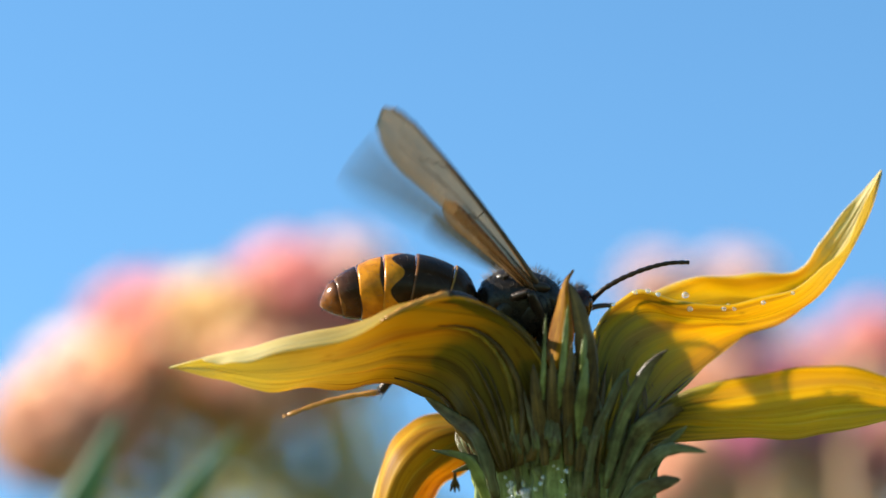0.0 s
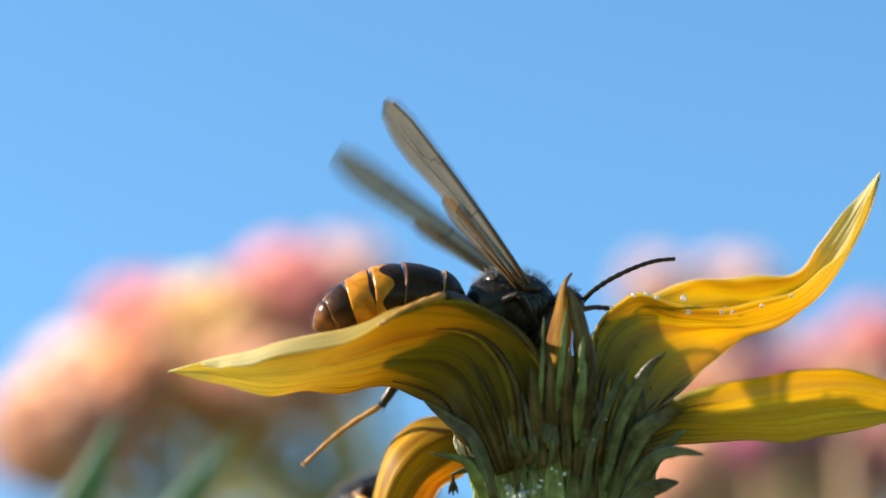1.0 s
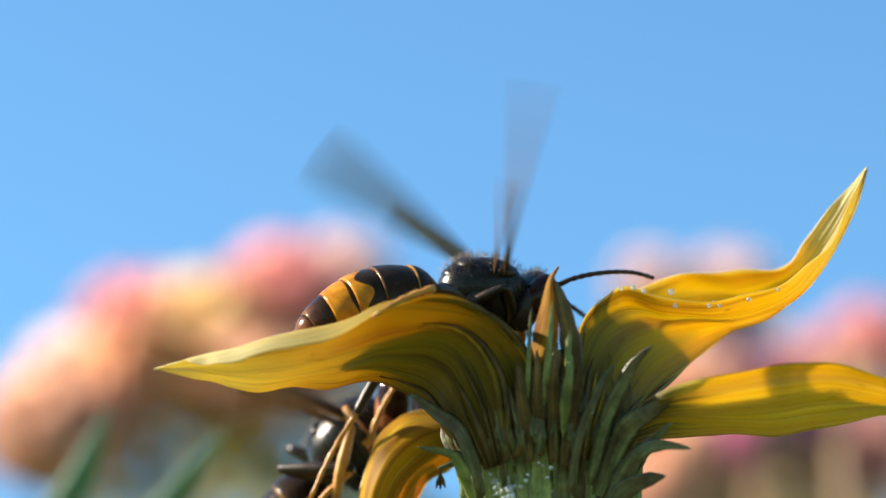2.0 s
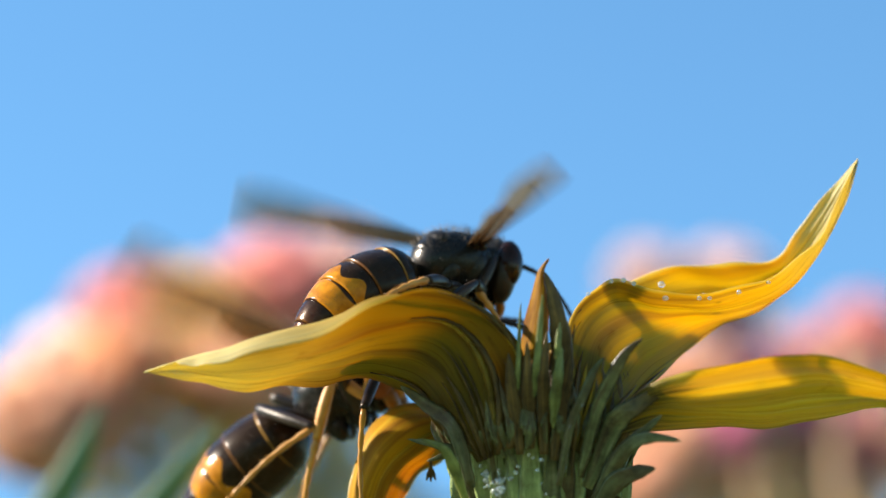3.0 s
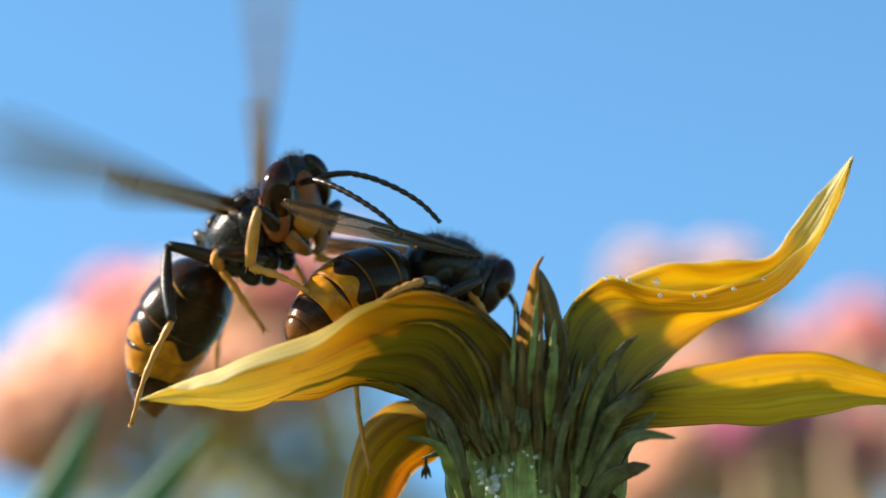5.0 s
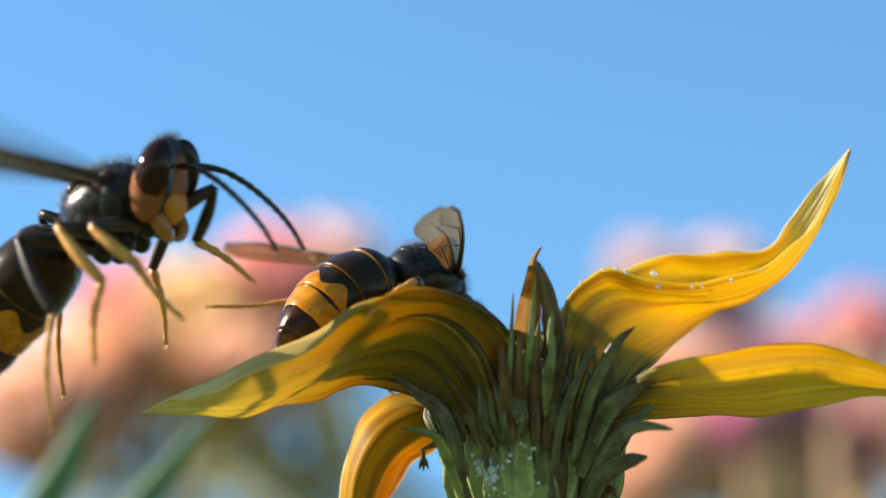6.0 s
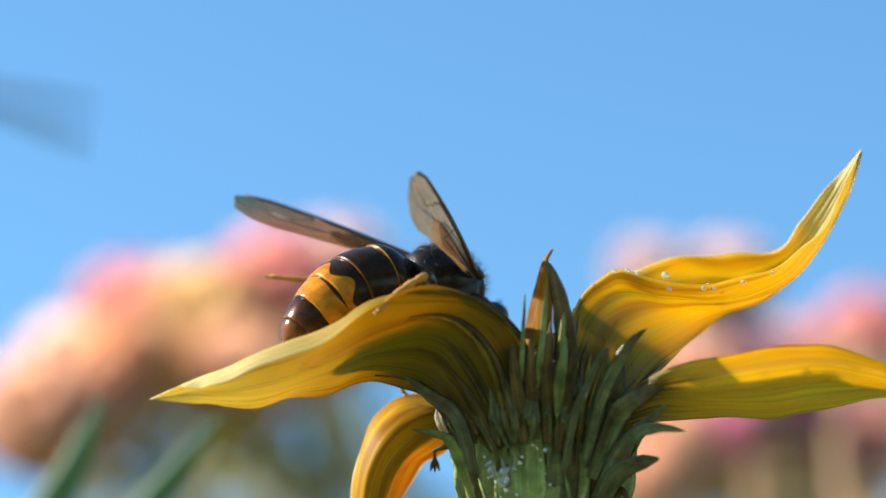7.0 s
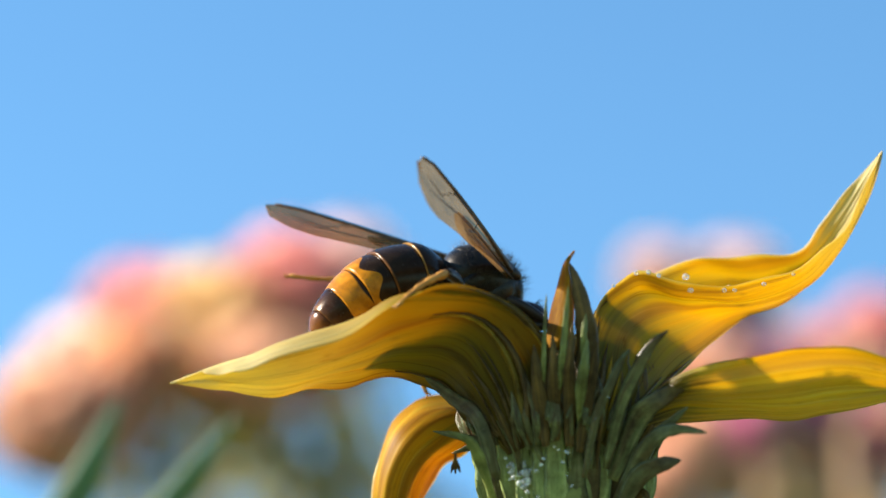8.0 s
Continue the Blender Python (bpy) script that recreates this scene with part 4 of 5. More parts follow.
FORE_VEINS = ((0.0, 0.0, 0.0, 0.97, 0.22), (0.06, 0.10, 0.0, 0.66, 0.11), (0.30, 0.45, 0.0, 0.60, 0.07), (0.75, 0.70, 0.02, 0.45, 0.06),
              (0.10, 0.45, 0.42, 0.42, 0.05), (0.45, 0.62, 0.60, 0.88, 0.05), (0.12, 0.40, 0.66, 0.74, 0.05), (0.40, 0.35, 0.74, 0.93, 0.045), (0.45, 0.75, 0.42, 0.50, 0.05))
HIND_VEINS = ((0.0, 0.0, 0.0, 0.95, 0.11), (0.35, 0.55, 0.0, 0.80, 0.06), (0.7, 0.8, 0.0, 0.5, 0.05))


def build_hornet(name, label, m, size, shin, cheek, neck, skull_size):
    rnd = random.Random(5)
    h = thing(name, m, label, "hornet")
    h.scale = (size, size, size)
    p = {"thing": h, "neck": neck}
    bm = bmesh.new()
    prof = [(-4.1, 0.5), (-3.9, 1.2), (-3.4, 2.0), (-2.6, 2.65), (-1.5, 3.0), (-0.2, 3.15), (1.0, 3.1), (2.0, 2.85), (2.9, 2.3), (3.5, 1.6), (3.9, 1.0)]
    turned(bm, [(a * MM, b * MM) for a, b in prof], 32, 0.98, 0.99)
    for q in bm.verts:   # collar, shield and side furrows
        x, y, z = q.co / MM
        f = 1 - 0.05 * math.exp(-((x - 1.6) / 0.18) ** 2) - 0.06 * math.exp(-((x + 1.7) / 0.16) ** 2) - 0.04 * math.exp(-((abs(y) - 1.9) / 0.25) ** 2) * (z > 0)
        q.co = Vector((x, y * f, z * f)) * MM
    p["thorax"] = part("thorax", bm, M_BLACK, h)
    bm = bmesh.new()
    ball(bm, Vector((2.35, 0, 0.55)) * MM, Vector((1.35, 2.55, 2.1)) * MM, Euler((0, -0.5, 0)).to_matrix(), 26, 16)
    part("collar", bm, M_BLACK, p["thorax"])
    bm = bmesh.new()
    ball(bm, Vector((-1.75, 0, 2.35)) * MM, Vector((1.0, 1.75, 0.75)) * MM, Euler((0, -0.45, 0)).to_matrix(), 22, 12)
    ball(bm, Vector((-2.9, 0, 1.3)) * MM, Vector((0.75, 1.5, 0.9)) * MM, Euler((0, -0.8, 0)).to_matrix(), 20, 10)
    part("scutellum", bm, M_BLACK, p["thorax"])
    for sgn in (-1, 1):
        bm = bmesh.new()
        ball(bm, Vector((0.9, sgn * 2.45, -0.6)) * MM, Vector((1.25, 0.75, 1.9)) * MM, Euler((0, 0.35, 0)).to_matrix(), 18, 12)
        ball(bm, Vector((-1.5, sgn * 2.2, -0.6)) * MM, Vector((1.1, 0.8, 1.7)) * MM, Euler((0, 0.5, 0)).to_matrix(), 18, 12)
        part("side_plate", bm, M_BLACK, p["thorax"])
        bm = bmesh.new()
        ball(bm, Vector((1.4, sgn * 2.35, 1.7)) * MM, Vector((0.9, 0.45, 0.5)) * MM, u=14, v=8)
        part("wing_root", bm, M_TIBIA, p["thorax"])
        for k in COXA:
            c = Vector(COXA[k])
            bm = bmesh.new()
            ball(bm, Vector((c.x, c.y * sgn, c.z - 0.2)) * MM, Vector((0.9, 0.85, 1.25)) * MM, u=14, v=10)
            part("coxa", bm, M_BLACK, h)
    bm = bmesh.new()
    spots = []
    for _ in range(1900):
        a, x = rnd.uniform(0, 2 * math.pi), rnd.uniform(-3.4, 3.4)
        r = 3.12 * math.sqrt(max(1 - (x / 4.3) ** 2, 0.05))
        nrm = Vector((x * 0.25, math.sin(a), math.cos(a)))
        spots.append((Vector((x, r * 0.95 * math.sin(a), r * 1.04 * math.cos(a))) * MM, nrm))
    hairs(bm, spots, 0.85 * MM, 0.018 * MM, rnd)
    part("hair", bm, M_HAIR, p["thorax"])
    # head
    head = bmesh.new()

    def skull(x, y, z):
        w = 1.0 - 0.22 * max(-z, 0) - 0.06 * max(z, 0)
        return x, y * w, z
    ball(head, Vector((0.90, 0, -0.1)) * HM, Vector((1.05, 2.65, 2.65)) * HM, u=30, v=18, pinch=skull)
    ball(head, Vector((0.2, 0, 0)) * HM, Vector((0.9, 0.9, 0.9)) * HM, u=12, v=8)
    p["head"] = part("head", head, M_BLACK, h)
    p["head"].location = neck
    p["head"].scale = (skull_size,) * 3
    bm = bmesh.new()

    def mask(x, y, z):
        return x, y * (1.0 - 0.22 * math.exp(-((z - 0.12) / 0.16) ** 2) + 0.10 * z), z
    ball(bm, Vector((1.38, 0, 0.05)) * HM, Vector((0.72, 1.40, 1.75)) * HM, u=24, v=26, pinch=mask)
    part("face", bm, M_FACE, p["head"], "brown-orange face between the eyes")
    bm = bmesh.new()

    def shield(x, y, z):
        return x, y * (1.0 + 0.25 * z - 0.25 * z * z), z
    ball(bm, Vector((1.58, 0, -1.35)) * HM, Vector((0.62, 1.35, 1.05)) * HM, u=20, v=14, pinch=shield)
    part("clypeus", bm, M_CLYPEUS, p["head"], "orange face shield")
    for sgn in (-1, 1):
        bm = bmesh.new()

        def kidney(x, y, z):
            return x, y + 0.35 * z * z * -sgn * 0.6, z
        ball(bm, Vector((1.08, sgn * 1.88, 0.62)) * HM, Vector((1.06, 0.95, 1.88)) * HM, Euler((sgn * 0.20, 0.1, 0)).to_matrix(), 22, 16, kidney)
        part("eye", bm, M_EYE, p["head"], "glossy dark brown compound eye")
        bm = bmesh.new()
        ball(bm, Vector((0.78, sgn * 1.92, -0.45)) * HM, Vector((0.98, 0.78, 1.85)) * HM, u=14, v=10)
        part("cheek", bm, cheek, p["head"], "dark brown cheek" if cheek is M_TIBIA else "brown-orange cheek")
        bm = bmesh.new()
        tube(bm, catmull(np.array([(1.15, sgn * 1.40, -1.9), (1.6, sgn * 1.25, -2.5), (1.8, sgn * 0.75, -3.0), (1.8, sgn * 0.15, -3.2)]) * HM, 10),
             [v * HM for v in (0.50, 0.50, 0.48, 0.46, 0.43, 0.39, 0.33, 0.27, 0.20, 0.10)], 10, 0.7)
        part("mandible", bm, M_JAW, p["head"], "orange jaw with a dark tip")
        # feeler: stalk and ringed whip
        bm = bmesh.new()
        pts = catmull(np.array([(0, 0, 0), (0.9, sgn * 0.5, 0.75), (1.8, sgn * 0.9, 1.2)]) * HM, 6)
        rad = [0.16, 0.2, 0.21, 0.2, 0.19, 0.17]
        whip = catmull(np.array([(1.8, sgn * 0.9, 1.2), (3.2, sgn * 1.1, 1.5), (5.0, sgn * 1.2, 1.62), (6.6, sgn * 1.15, 1.5), (8.0, sgn * 1.05, 1.1)]) * HM, 34)
        tube(bm, list(pts) + list(whip[1:]), [r * HM for r in rad] + [(0.175 + (0.03 if k % 3 else -0.025)) * HM * (1 - 0.25 * k / 32) for k in range(33)], 8)
        ant = part("antenna", bm, M_TIBIA, p["head"], "dark ringed antenna")
        ant.location = FEELER[sgn]
        p["antenna", sgn] = ant
    bm = bmesh.new()
    spots = []
    for _ in range(320):
        a, b = rnd.uniform(-1.2, 1.2), rnd.uniform(-0.6, 1.0)
        nrm = Vector((math.sin(b), math.sin(a) * math.cos(b), math.cos(a) * math.cos(b)))
        spots.append((Vector((0.90 + 1.05 * nrm.x, 2.55 * nrm.y, 2.55 * nrm.z)) * HM, nrm))
    hairs(bm, spots, 0.6 * HM, 0.02 * HM, rnd)
    part("hair", bm, M_HAIR, p["head"])
    # abdomen plates
    for k in range(6):
        bm = bmesh.new()
        r0, r1, r2 = SEG_R[k]
        ln = SEG_LEN[k]
        prof = []
        for i in range(13):
            s = i / 12
            r = (1 - s) ** 2 * r0 + 2 * s * (1 - s) * (2 * r1 - 0.5 * (r0 + r2)) + s * s * r2
            prof.append((-s * ln * MM, max(r, 0.05) * MM))
        lastx, lastr = prof[-1]
        turned(bm, prof + [(lastx + 0.0001, lastr * 0.9)], 32, 1.0, 0.93)
        bmesh.ops.recalc_face_normals(bm, faces=bm.faces)
        p["plate", k] = part("abdomen_plate", bm, M_SEG[k], h)
        bm = bmesh.new()
        spots = []
        for _ in range(130):
            x, r = prof[rnd.randrange(2, 12)]
            a = rnd.uniform(0, 2 * math.pi)
            spots.append((Vector((x, r * math.sin(a), r * 0.93 * math.cos(a))), Vector((-1.2, math.sin(a), math.cos(a)))))
        hairs(bm, spots, 0.5 * MM, 0.012 * MM, rnd)
        part("hair", bm, M_HAIR, p["plate", k])
    bm = bmesh.new()
    tube(bm, [neck - Vector((0.0018, 0, 0)), neck + Vector((0.0008, 0, 0))], [0.0010, 0.0009], 10)
    tube(bm, [WAIST + Vector((0.001, 0, 0.0001)), WAIST - Vector((0.0008, 0, 0))], [0.0007, 0.0008], 10)
    part("joint", bm, M_BLACK, h)
    for sgn in (-1, 1):
        for which, ln, ch, vn in (("fore", 21.3, 4.2, FORE_VEINS), ("hind", 10.8, 2.0, HIND_VEINS)):
            mem, vb = wing_mesh(ln, ch, vn)
            w = part(which + "wing", mem, M_WING, h, "smoky brown translucent wing")
            part("vein", vb, M_VEIN, w)
            p[which, sgn] = w
        for k, (a, b, c) in LEG.items():
            for piece, ln, r0, r1, mat in (("femur", a, 0.62, 0.50, M_TIBIA), ("tibia", b, 0.40, 0.52, shin if k in ("front", "mid") and sgn < 0 else M_TIBIA), ("tarsus", c, 0.30 if k == "hind" else 0.40, 0.19, M_TARSUS)):
                bm = bmesh.new()
                n = 15
                if piece == "tarsus":
                    rad = [(r0 + (r1 - r0) * i / (n - 1)) * (0.72 if i % 3 == 0 else 1.0) * MM for i in range(n)]
                    pts = [(ln * MM * i / (n - 1), 0, 0.05 * ln * MM * math.sin(math.pi * i / (n - 1))) for i in range(n)]
                else:
                    rad = [(r0 + (r1 - r0) * i / (n - 1)) * (0.6 + 0.5 * math.sin(math.pi * (0.1 + 0.8 * i / (n - 1)))) * MM for i in range(n)]
                    pts = [(ln * MM * i / (n - 1), 0, 0.04 * ln * MM * math.sin(math.pi * i / (n - 1))) for i in range(n)]
                tube(bm, pts, rad, 9)
                if piece == "tarsus":   # claws
                    for q in (-1, 1):
                        tube(bm, [pts[-1], (ln * MM + 0.0003, q * 0.0002, 0.0001), (ln * MM + 0.0005, q * 0.0003, -0.0002)], [0.00010, 0.00008, 0.00002], 5)
                if piece == "tibia":    # spurs
                    for q in (-1, 1):
                        tube(bm, [(ln * MM * 0.95, q * 0.0002, 0), (ln * MM + 0.0006, q * 0.0005, -0.0002)], [0.00008, 0.00002], 5)
                spots = [((Vector(pts[i % n]) + Vector((0, math.sin(i * 2.4), math.cos(i * 2.4))) * rad[i % n]), (0.6, math.sin(i * 2.4), math.cos(i * 2.4))) for i in range(60)]
                hairs(bm, spots, 0.28 * MM, 0.015 * MM, rnd)
                p[piece, k, sgn] = part(piece, bm, mat, h, "pale orange-yellow foot" if piece == "tarsus" else "pale orange-yellow shin" if mat is M_TARSUS else "dark brown leg segment")
    return p


def aim(origin, d, up):
    """Pose at origin with x along d and z near up."""
    x = Vector(d).normalized()
    y = Vector(up).cross(x)
    y = y.normalized() if y.length > 1e-6 else x.orthogonal().normalized()
    z = x.cross(y)
    m = Matrix((x, y, z)).transposed().to_4x4()
    m.translation = origin
    return m


# ---- what moves ----
# rows: seconds, plan place of the thorax (x, y, w), heading (degrees: 0 right, negative towards the lens), nose up, roll, abdomen droop, curl per plate
SITTER = [
    (0.0, 923, 508, 0, 4, -4, 0, -15, 8), (0.5, 920, 508, 0, 4, -4, 0, -14, 8.5), (1.0, 908, 506, 0, 8, -2, 0, -13, 9.5), (1.5, 898, 504, 0, 12, -2, 0, -11, 9), (1.7, 894, 502, 0, 14, 0, 0, -5, 7),
    (2.8, 844, 457, 7, 32, 0, 0, 17, 6), (3.5, 844, 455, 7, 32, -3, 0, 16, 6), (4.0, 846, 457, 7, 32, -4, 0, 18, 6), (4.7, 848, 459, 7, 32, -5, 0, 19, 6),
    (5.8, 808, 506, 5, 36, -26, 0, 47, 5), (6.0, 808, 507, 5, 36, -28, 0, 50, 5), (6.5, 818, 506, 5, 34, -28, 0, 48, 5), (7.0, 822, 504, 4, 30, -28, 0, 45, 5.5), (7.5, 838, 503, 4, 26, -28, 0, 43, 6),
    (8.0, 853, 502, 4, 23, -28, 0, 41, 6)]
# seconds, head nose-down, head turn, feelers up
SITTER_HEAD = [(0.0, 24, 2, 46), (0.5, 24, 2, 48), (1.0, 32, 2, 56), (1.7, 34, 2, 50), (2.8, 14, 8, -30), (3.5, 12, 8, -60), (4.7, 10, 8, -72), (5.8, 56, 0, -40), (8.0, 56, 0, -40)]
VISITOR = [
    (0.0, 640, 1110, 17, -10, 40, 0, 10, 3), (0.5, 650, 1000, 17, -10, 40, 0, 10, 3), (1.0, 655, 880, 17, -10, 40, 0, 15, 4), (1.5, 655, 775, 16, -10, 45, 0, 20, 4), (1.7, 650, 765, 16, -10, 45, 0, 20, 4),
    (2.8, 652, 710, 14, -10, 32, 0, 2, 3), (3.0, 644, 672, 13, -10, 35, 0, 2, 3), (3.3, 560, 625, 10, -12, 42, 0, 10, 5), (3.5, 504, 591, 9, -18, 46, 0, 8, 5), (3.8, 540, 482, 9, -22, 48, 0, 6, 6),
    (4.0, 556, 456, 9, -22, 46, 0, 0, 9), (4.5, 568, 418, 9, -22, 44, 0, 0, 10), (4.7, 562, 406, 9, -22, 43, 0, -2, 11),
    (5.8, 306, 392, -6, -20, 32, 0, 8, 8.5), (6.0, 256, 372, -9, -18, 28, 0, 10, 8), (6.5, 82, 322, -15, -16, 18, 0, 10, 10), (7.0, -320, 150, -20, -15, 15, 0, 10, 8), (7.4, -700, -60, -40, -10, 10, 0, 20, 5), (8.0, -2300, -700, -90, 0, 5, 0, 20, 5)]
VISITOR_HEAD = [(0.0, 30, 0, 20), (3.3, 40, 0, 0), (3.5, 40, -5, -22), (3.8, 36, -12, -10), (4.0, 38, -14, -14), (4.5, 42, -20, -30), (4.7, 42, -18, -30), (5.8, 28, -4, -30), (6.0, 34, -2, -38), (8.0, 34, 0, -40)]
# wings: seconds, angle up from the right, towards the lens, twist (0 shows the flat of the wing, 90 its edge)
SITTER_NEAR = [
    (0.0, 129, 10, 35), (0.1, 95, 20, 30), (0.2, 124, 10, 60), (0.3, 50, 45, 130), (0.4, 62, 40, 120), (0.5, 40, 50, 140), (0.6, 42, 50, 130), (0.7, 100, 32, 60), (0.8, 105, 32, 55), (0.9, 125, 10, 60), (1.0, 127, 10, 55),
    (1.1, 60, 40, 100), (1.2, 92, 25, 60), (1.3, 36, 46, 130), (1.4, 52, 55, 115), (1.5, 97, 42, 50), (1.6, 112, 35, 45), (1.7, 118, 30, 70), (2.2, 60, 40, 90), (2.8, 120, 46, 35), (2.9, 40, 60, 60), (3.0, 45, 60, 60), (3.1, 85, 50, 60),
    (3.2, 82, 50, 60), (3.3, 119, 44, 50), (3.4, 112, 46, 50), (3.5, 42, 72, 40), (3.6, 60, 72, 40), (3.7, 175, 60, 70), (3.8, 178, 24, 72), (4.0, 178, 24, 74), (4.5, 179, 24, 75), (4.7, 180, 24, 75), (5.3, 150, 40, 60), (5.8, 92, 73, 20),
    (6.0, 94, 72, 20), (6.5, 112, 68, 40), (7.0, 121, 59, 48), (7.5, 126, 54, 50), (8.0, 129, 50, 54)]
SITTER_FAR = [
    (0.0, 141, -20, 50), (0.1, 160, -20, 50), (0.2, 142, -20, 45), (0.3, 62, -62, 60), (0.4, 66, -62, 60), (0.5, 50, -60, 80), (0.6, 102, -60, 50), (0.7, 113, -62, 40), (0.8, 118, -60, 45), (0.9, 145, -20, 45), (1.0, 142, -15, 55),
    (1.1, 122, -58, 45), (1.2, 140, -40, 45), (1.3, 106, -62, 50), (1.4, 110, -60, 45), (1.5, 114, -65, 45), (1.6, 130, -55, 50), (1.7, 160, -25, 60), (2.2, 130, -30, 50), (2.8, 145, -20, 78), (2.9, 160, -15, 45), (3.0, 166, -15, 45), (3.1, 166, -15, 50),
    (3.2, 165, -15, 50), (3.3, 138, -15, 62), (3.4, 142, -15, 60), (3.5, 175, -5, 40), (3.6, 176, -15, 55), (3.7, 178, -15, 60), (4.7, 180, -15, 70), (5.3, 170, -15, 65), (5.8, 178, -15, 80), (6.0, 172, -30, 70), (6.2, 163, -30, 62), (6.5, 161, -30, 60), (7.0, 160, -15, 62),
    (8.0, 163, -4, 66)]
VISITOR_NEAR = [
    (0.0, 230, 20, 50), (0.5, 220, 20, 50), (1.0, 228, 20, 60), (1.3, 225, 20, 60), (1.5, 215, 30, 50), (1.6, 165, 15, 62), (1.7, 164, 15, 66), (2.2, 150, 20, 60), (2.8, 168, 10, 60), (3.0, 150, 20, 40), (3.2, 165, 10, 66), (3.3, 152, 20, 50), (3.4, 172, 10, 60), (3.5, 160, 30, 55), (3.6, 150, 10, 55), (3.7, 160, 10, 66),
    (3.8, 125, 60, 50), (3.9, 158, 15, 50), (4.0, 135, 62, 45), (4.1, 130, 45, 55), (4.2, 179, 5, 62), (4.3, 140, 40, 50), (4.4, 172, 15, 50), (4.5, 178, 2, 56), (4.6, 160, 15, 40), (4.7, 176, 15, 50), (5.3, 150, 15, 50), (5.8, 181, 0, 60),
    (5.9, 176, 10, 60), (6.0, 165, 10, 60), (6.2, 168, 10, 60), (6.5, 150, 10, 50), (6.7, 170, 10, 50), (7.0, 150, 10, 50), (7.4, 170, 10, 60), (8.0, 160, 10, 50)]
VISITOR_FAR = [
    (0.0, 240, -30, 60), (1.0, 235, -30, 60), (1.5, 225, -30, 60), (1.7, 170, -30, 60), (2.8, 158, -30, 60), (3.3, 160, -25, 50), (3.5, 167, -30, 60), (3.7, 176, -20, 80), (3.8, 178, -10, 84), (3.9, 80, -40, 90), (4.0, 14, -34, 112), (4.1, 28, -25, 120), (4.2, 10, -35, 110), (4.3, 30, -25, 120), (4.4, 60, -40, 100),
    (4.5, 16, -25, 108), (4.6, 150, -20, 45), (4.7, 120, -30, 60), (5.3, 60, -30, 90), (5.8, 177, -20, 70), (5.9, 38, -25, 120), (6.0, 168, -20, 70), (6.2, 165, -25, 70), (6.4, 165, -20, 70), (6.5, 168, -20, 70), (6.6, 14, -20, 110), (6.8, 30, -20, 120),
    (7.0, -12, -10, 110), (7.2, 10, -10, 110), (8.0, 30, -10, 110)]
# wing beat: seconds, degrees
SITTER_BEAT = [(0.0, 9), (0.1, 22), (0.4, 22), (0.5, 8), (0.7, 14), (0.9, 14), (1.0, 9), (1.1, 20), (1.4, 20), (1.7, 14), (1.9, 26), (2.7, 26), (2.8, 4), (2.9, 16), (3.2, 16), (3.3, 7), (3.4, 7), (3.6, 16), (3.8, 0), (8.0, 0)]
VISITOR_BEAT = [(0.0, 14), (2.8, 24), (3.4, 26), (3.5, 14), (3.8, 16), (3.9, 28), (4.1, 34), (4.2, 10), (4.3, 30), (4.4, 22), (4.5, 8), (4.6, 14), (4.7, 26), (5.8, 14), (6.5, 22), (8.0, 22)]
# feet: leg, side (-1 is towards the lens): seconds, plan place of the foot, way of the foot (degrees up from the right), way of the knee (up from the right, towards the lens)
SITTER_FEET = {
    ("mid", -1): [(0.0, 660, 540, -12.6, 215, 95, 14), (1.0, 664, 541, -12.6, 216, 95, 16), (1.7, 672, 540, -12.6, 217, 95, 20), (2.8, 664, 540, -12.4, 220, 75, 35), (3.5, 664, 540, -12.4, 220, 75, 35), (4.7, 672, 542, -12.4, 220, 75, 35), (6.0, 702, 572, -12.2, 225, 85, 30), (7.0, 700, 560, -12.4, 226, 90, 25), (8.0, 690, 550, -12.6, 229, 92, 20)],
    ("front", -1): [(0.0, 960, 570, -1, -30, 60, 40), (3.0, 930, 560, -1, -20, 60, 40), (4.7, 930, 560, -1, -20, 60, 40), (6.0, 900, 625, 2, -70, 0, 20), (8.0, 930, 625, 2, -70, 0, 20)],
    ("hind", -1): [(0.0, 610, 600, 5, 190, 270, 0), (4.7, 610, 600, 5, 190, 270, 0), (5.8, 432, 550, 6, 187, 250, -40), (6.2, 428, 546, 6, 184, 250, -40), (6.6, 505, 502, 8, 181, 250, -40), (7.0, 514, 492, 8, 181, 250, -40), (8.0, 512, 488, 8, 181, 250, -40)],
    ("front", 1): [(0.0, 985, 590, 4, -60, 60, -30), (3.0, 940, 590, 4, -60, 60, -30), (4.7, 940, 590, 4, -60, 60, -30), (5.8, 905, 625, 4, -70, 0, -30), (8.0, 935, 625, 4, -70, 0, -30)],
    ("mid", 1): [(0.0, 760, 610, 6, 200, 270, -30), (8.0, 770, 610, 6, 200, 270, -30)],
    ("hind", 1): [(0.0, 510, 703, 5, 194, 95, -30), (0.5, 515, 740, 6, 205, 95, -30), (1.0, 545, 782, 7, 217, 95, -30), (1.5, 510, 835, 8, 226, 95, -30), (1.7, 530, 840, 8, 230, 95, -30), (2.8, 690, 885, 0, 270, 100, -72), (3.5, 660, 870, 0, 264, 100, -72),
                 (4.5, 694, 880, 0, 271, 100, -72), (4.7, 694, 870, 0, 271, 100, -72), (5.8, 745, 700, 6, 300, 100, -72), (6.5, 750, 700, 6, 300, 100, -72), (8.0, 755, 695, 6, 300, 100, -72)]}
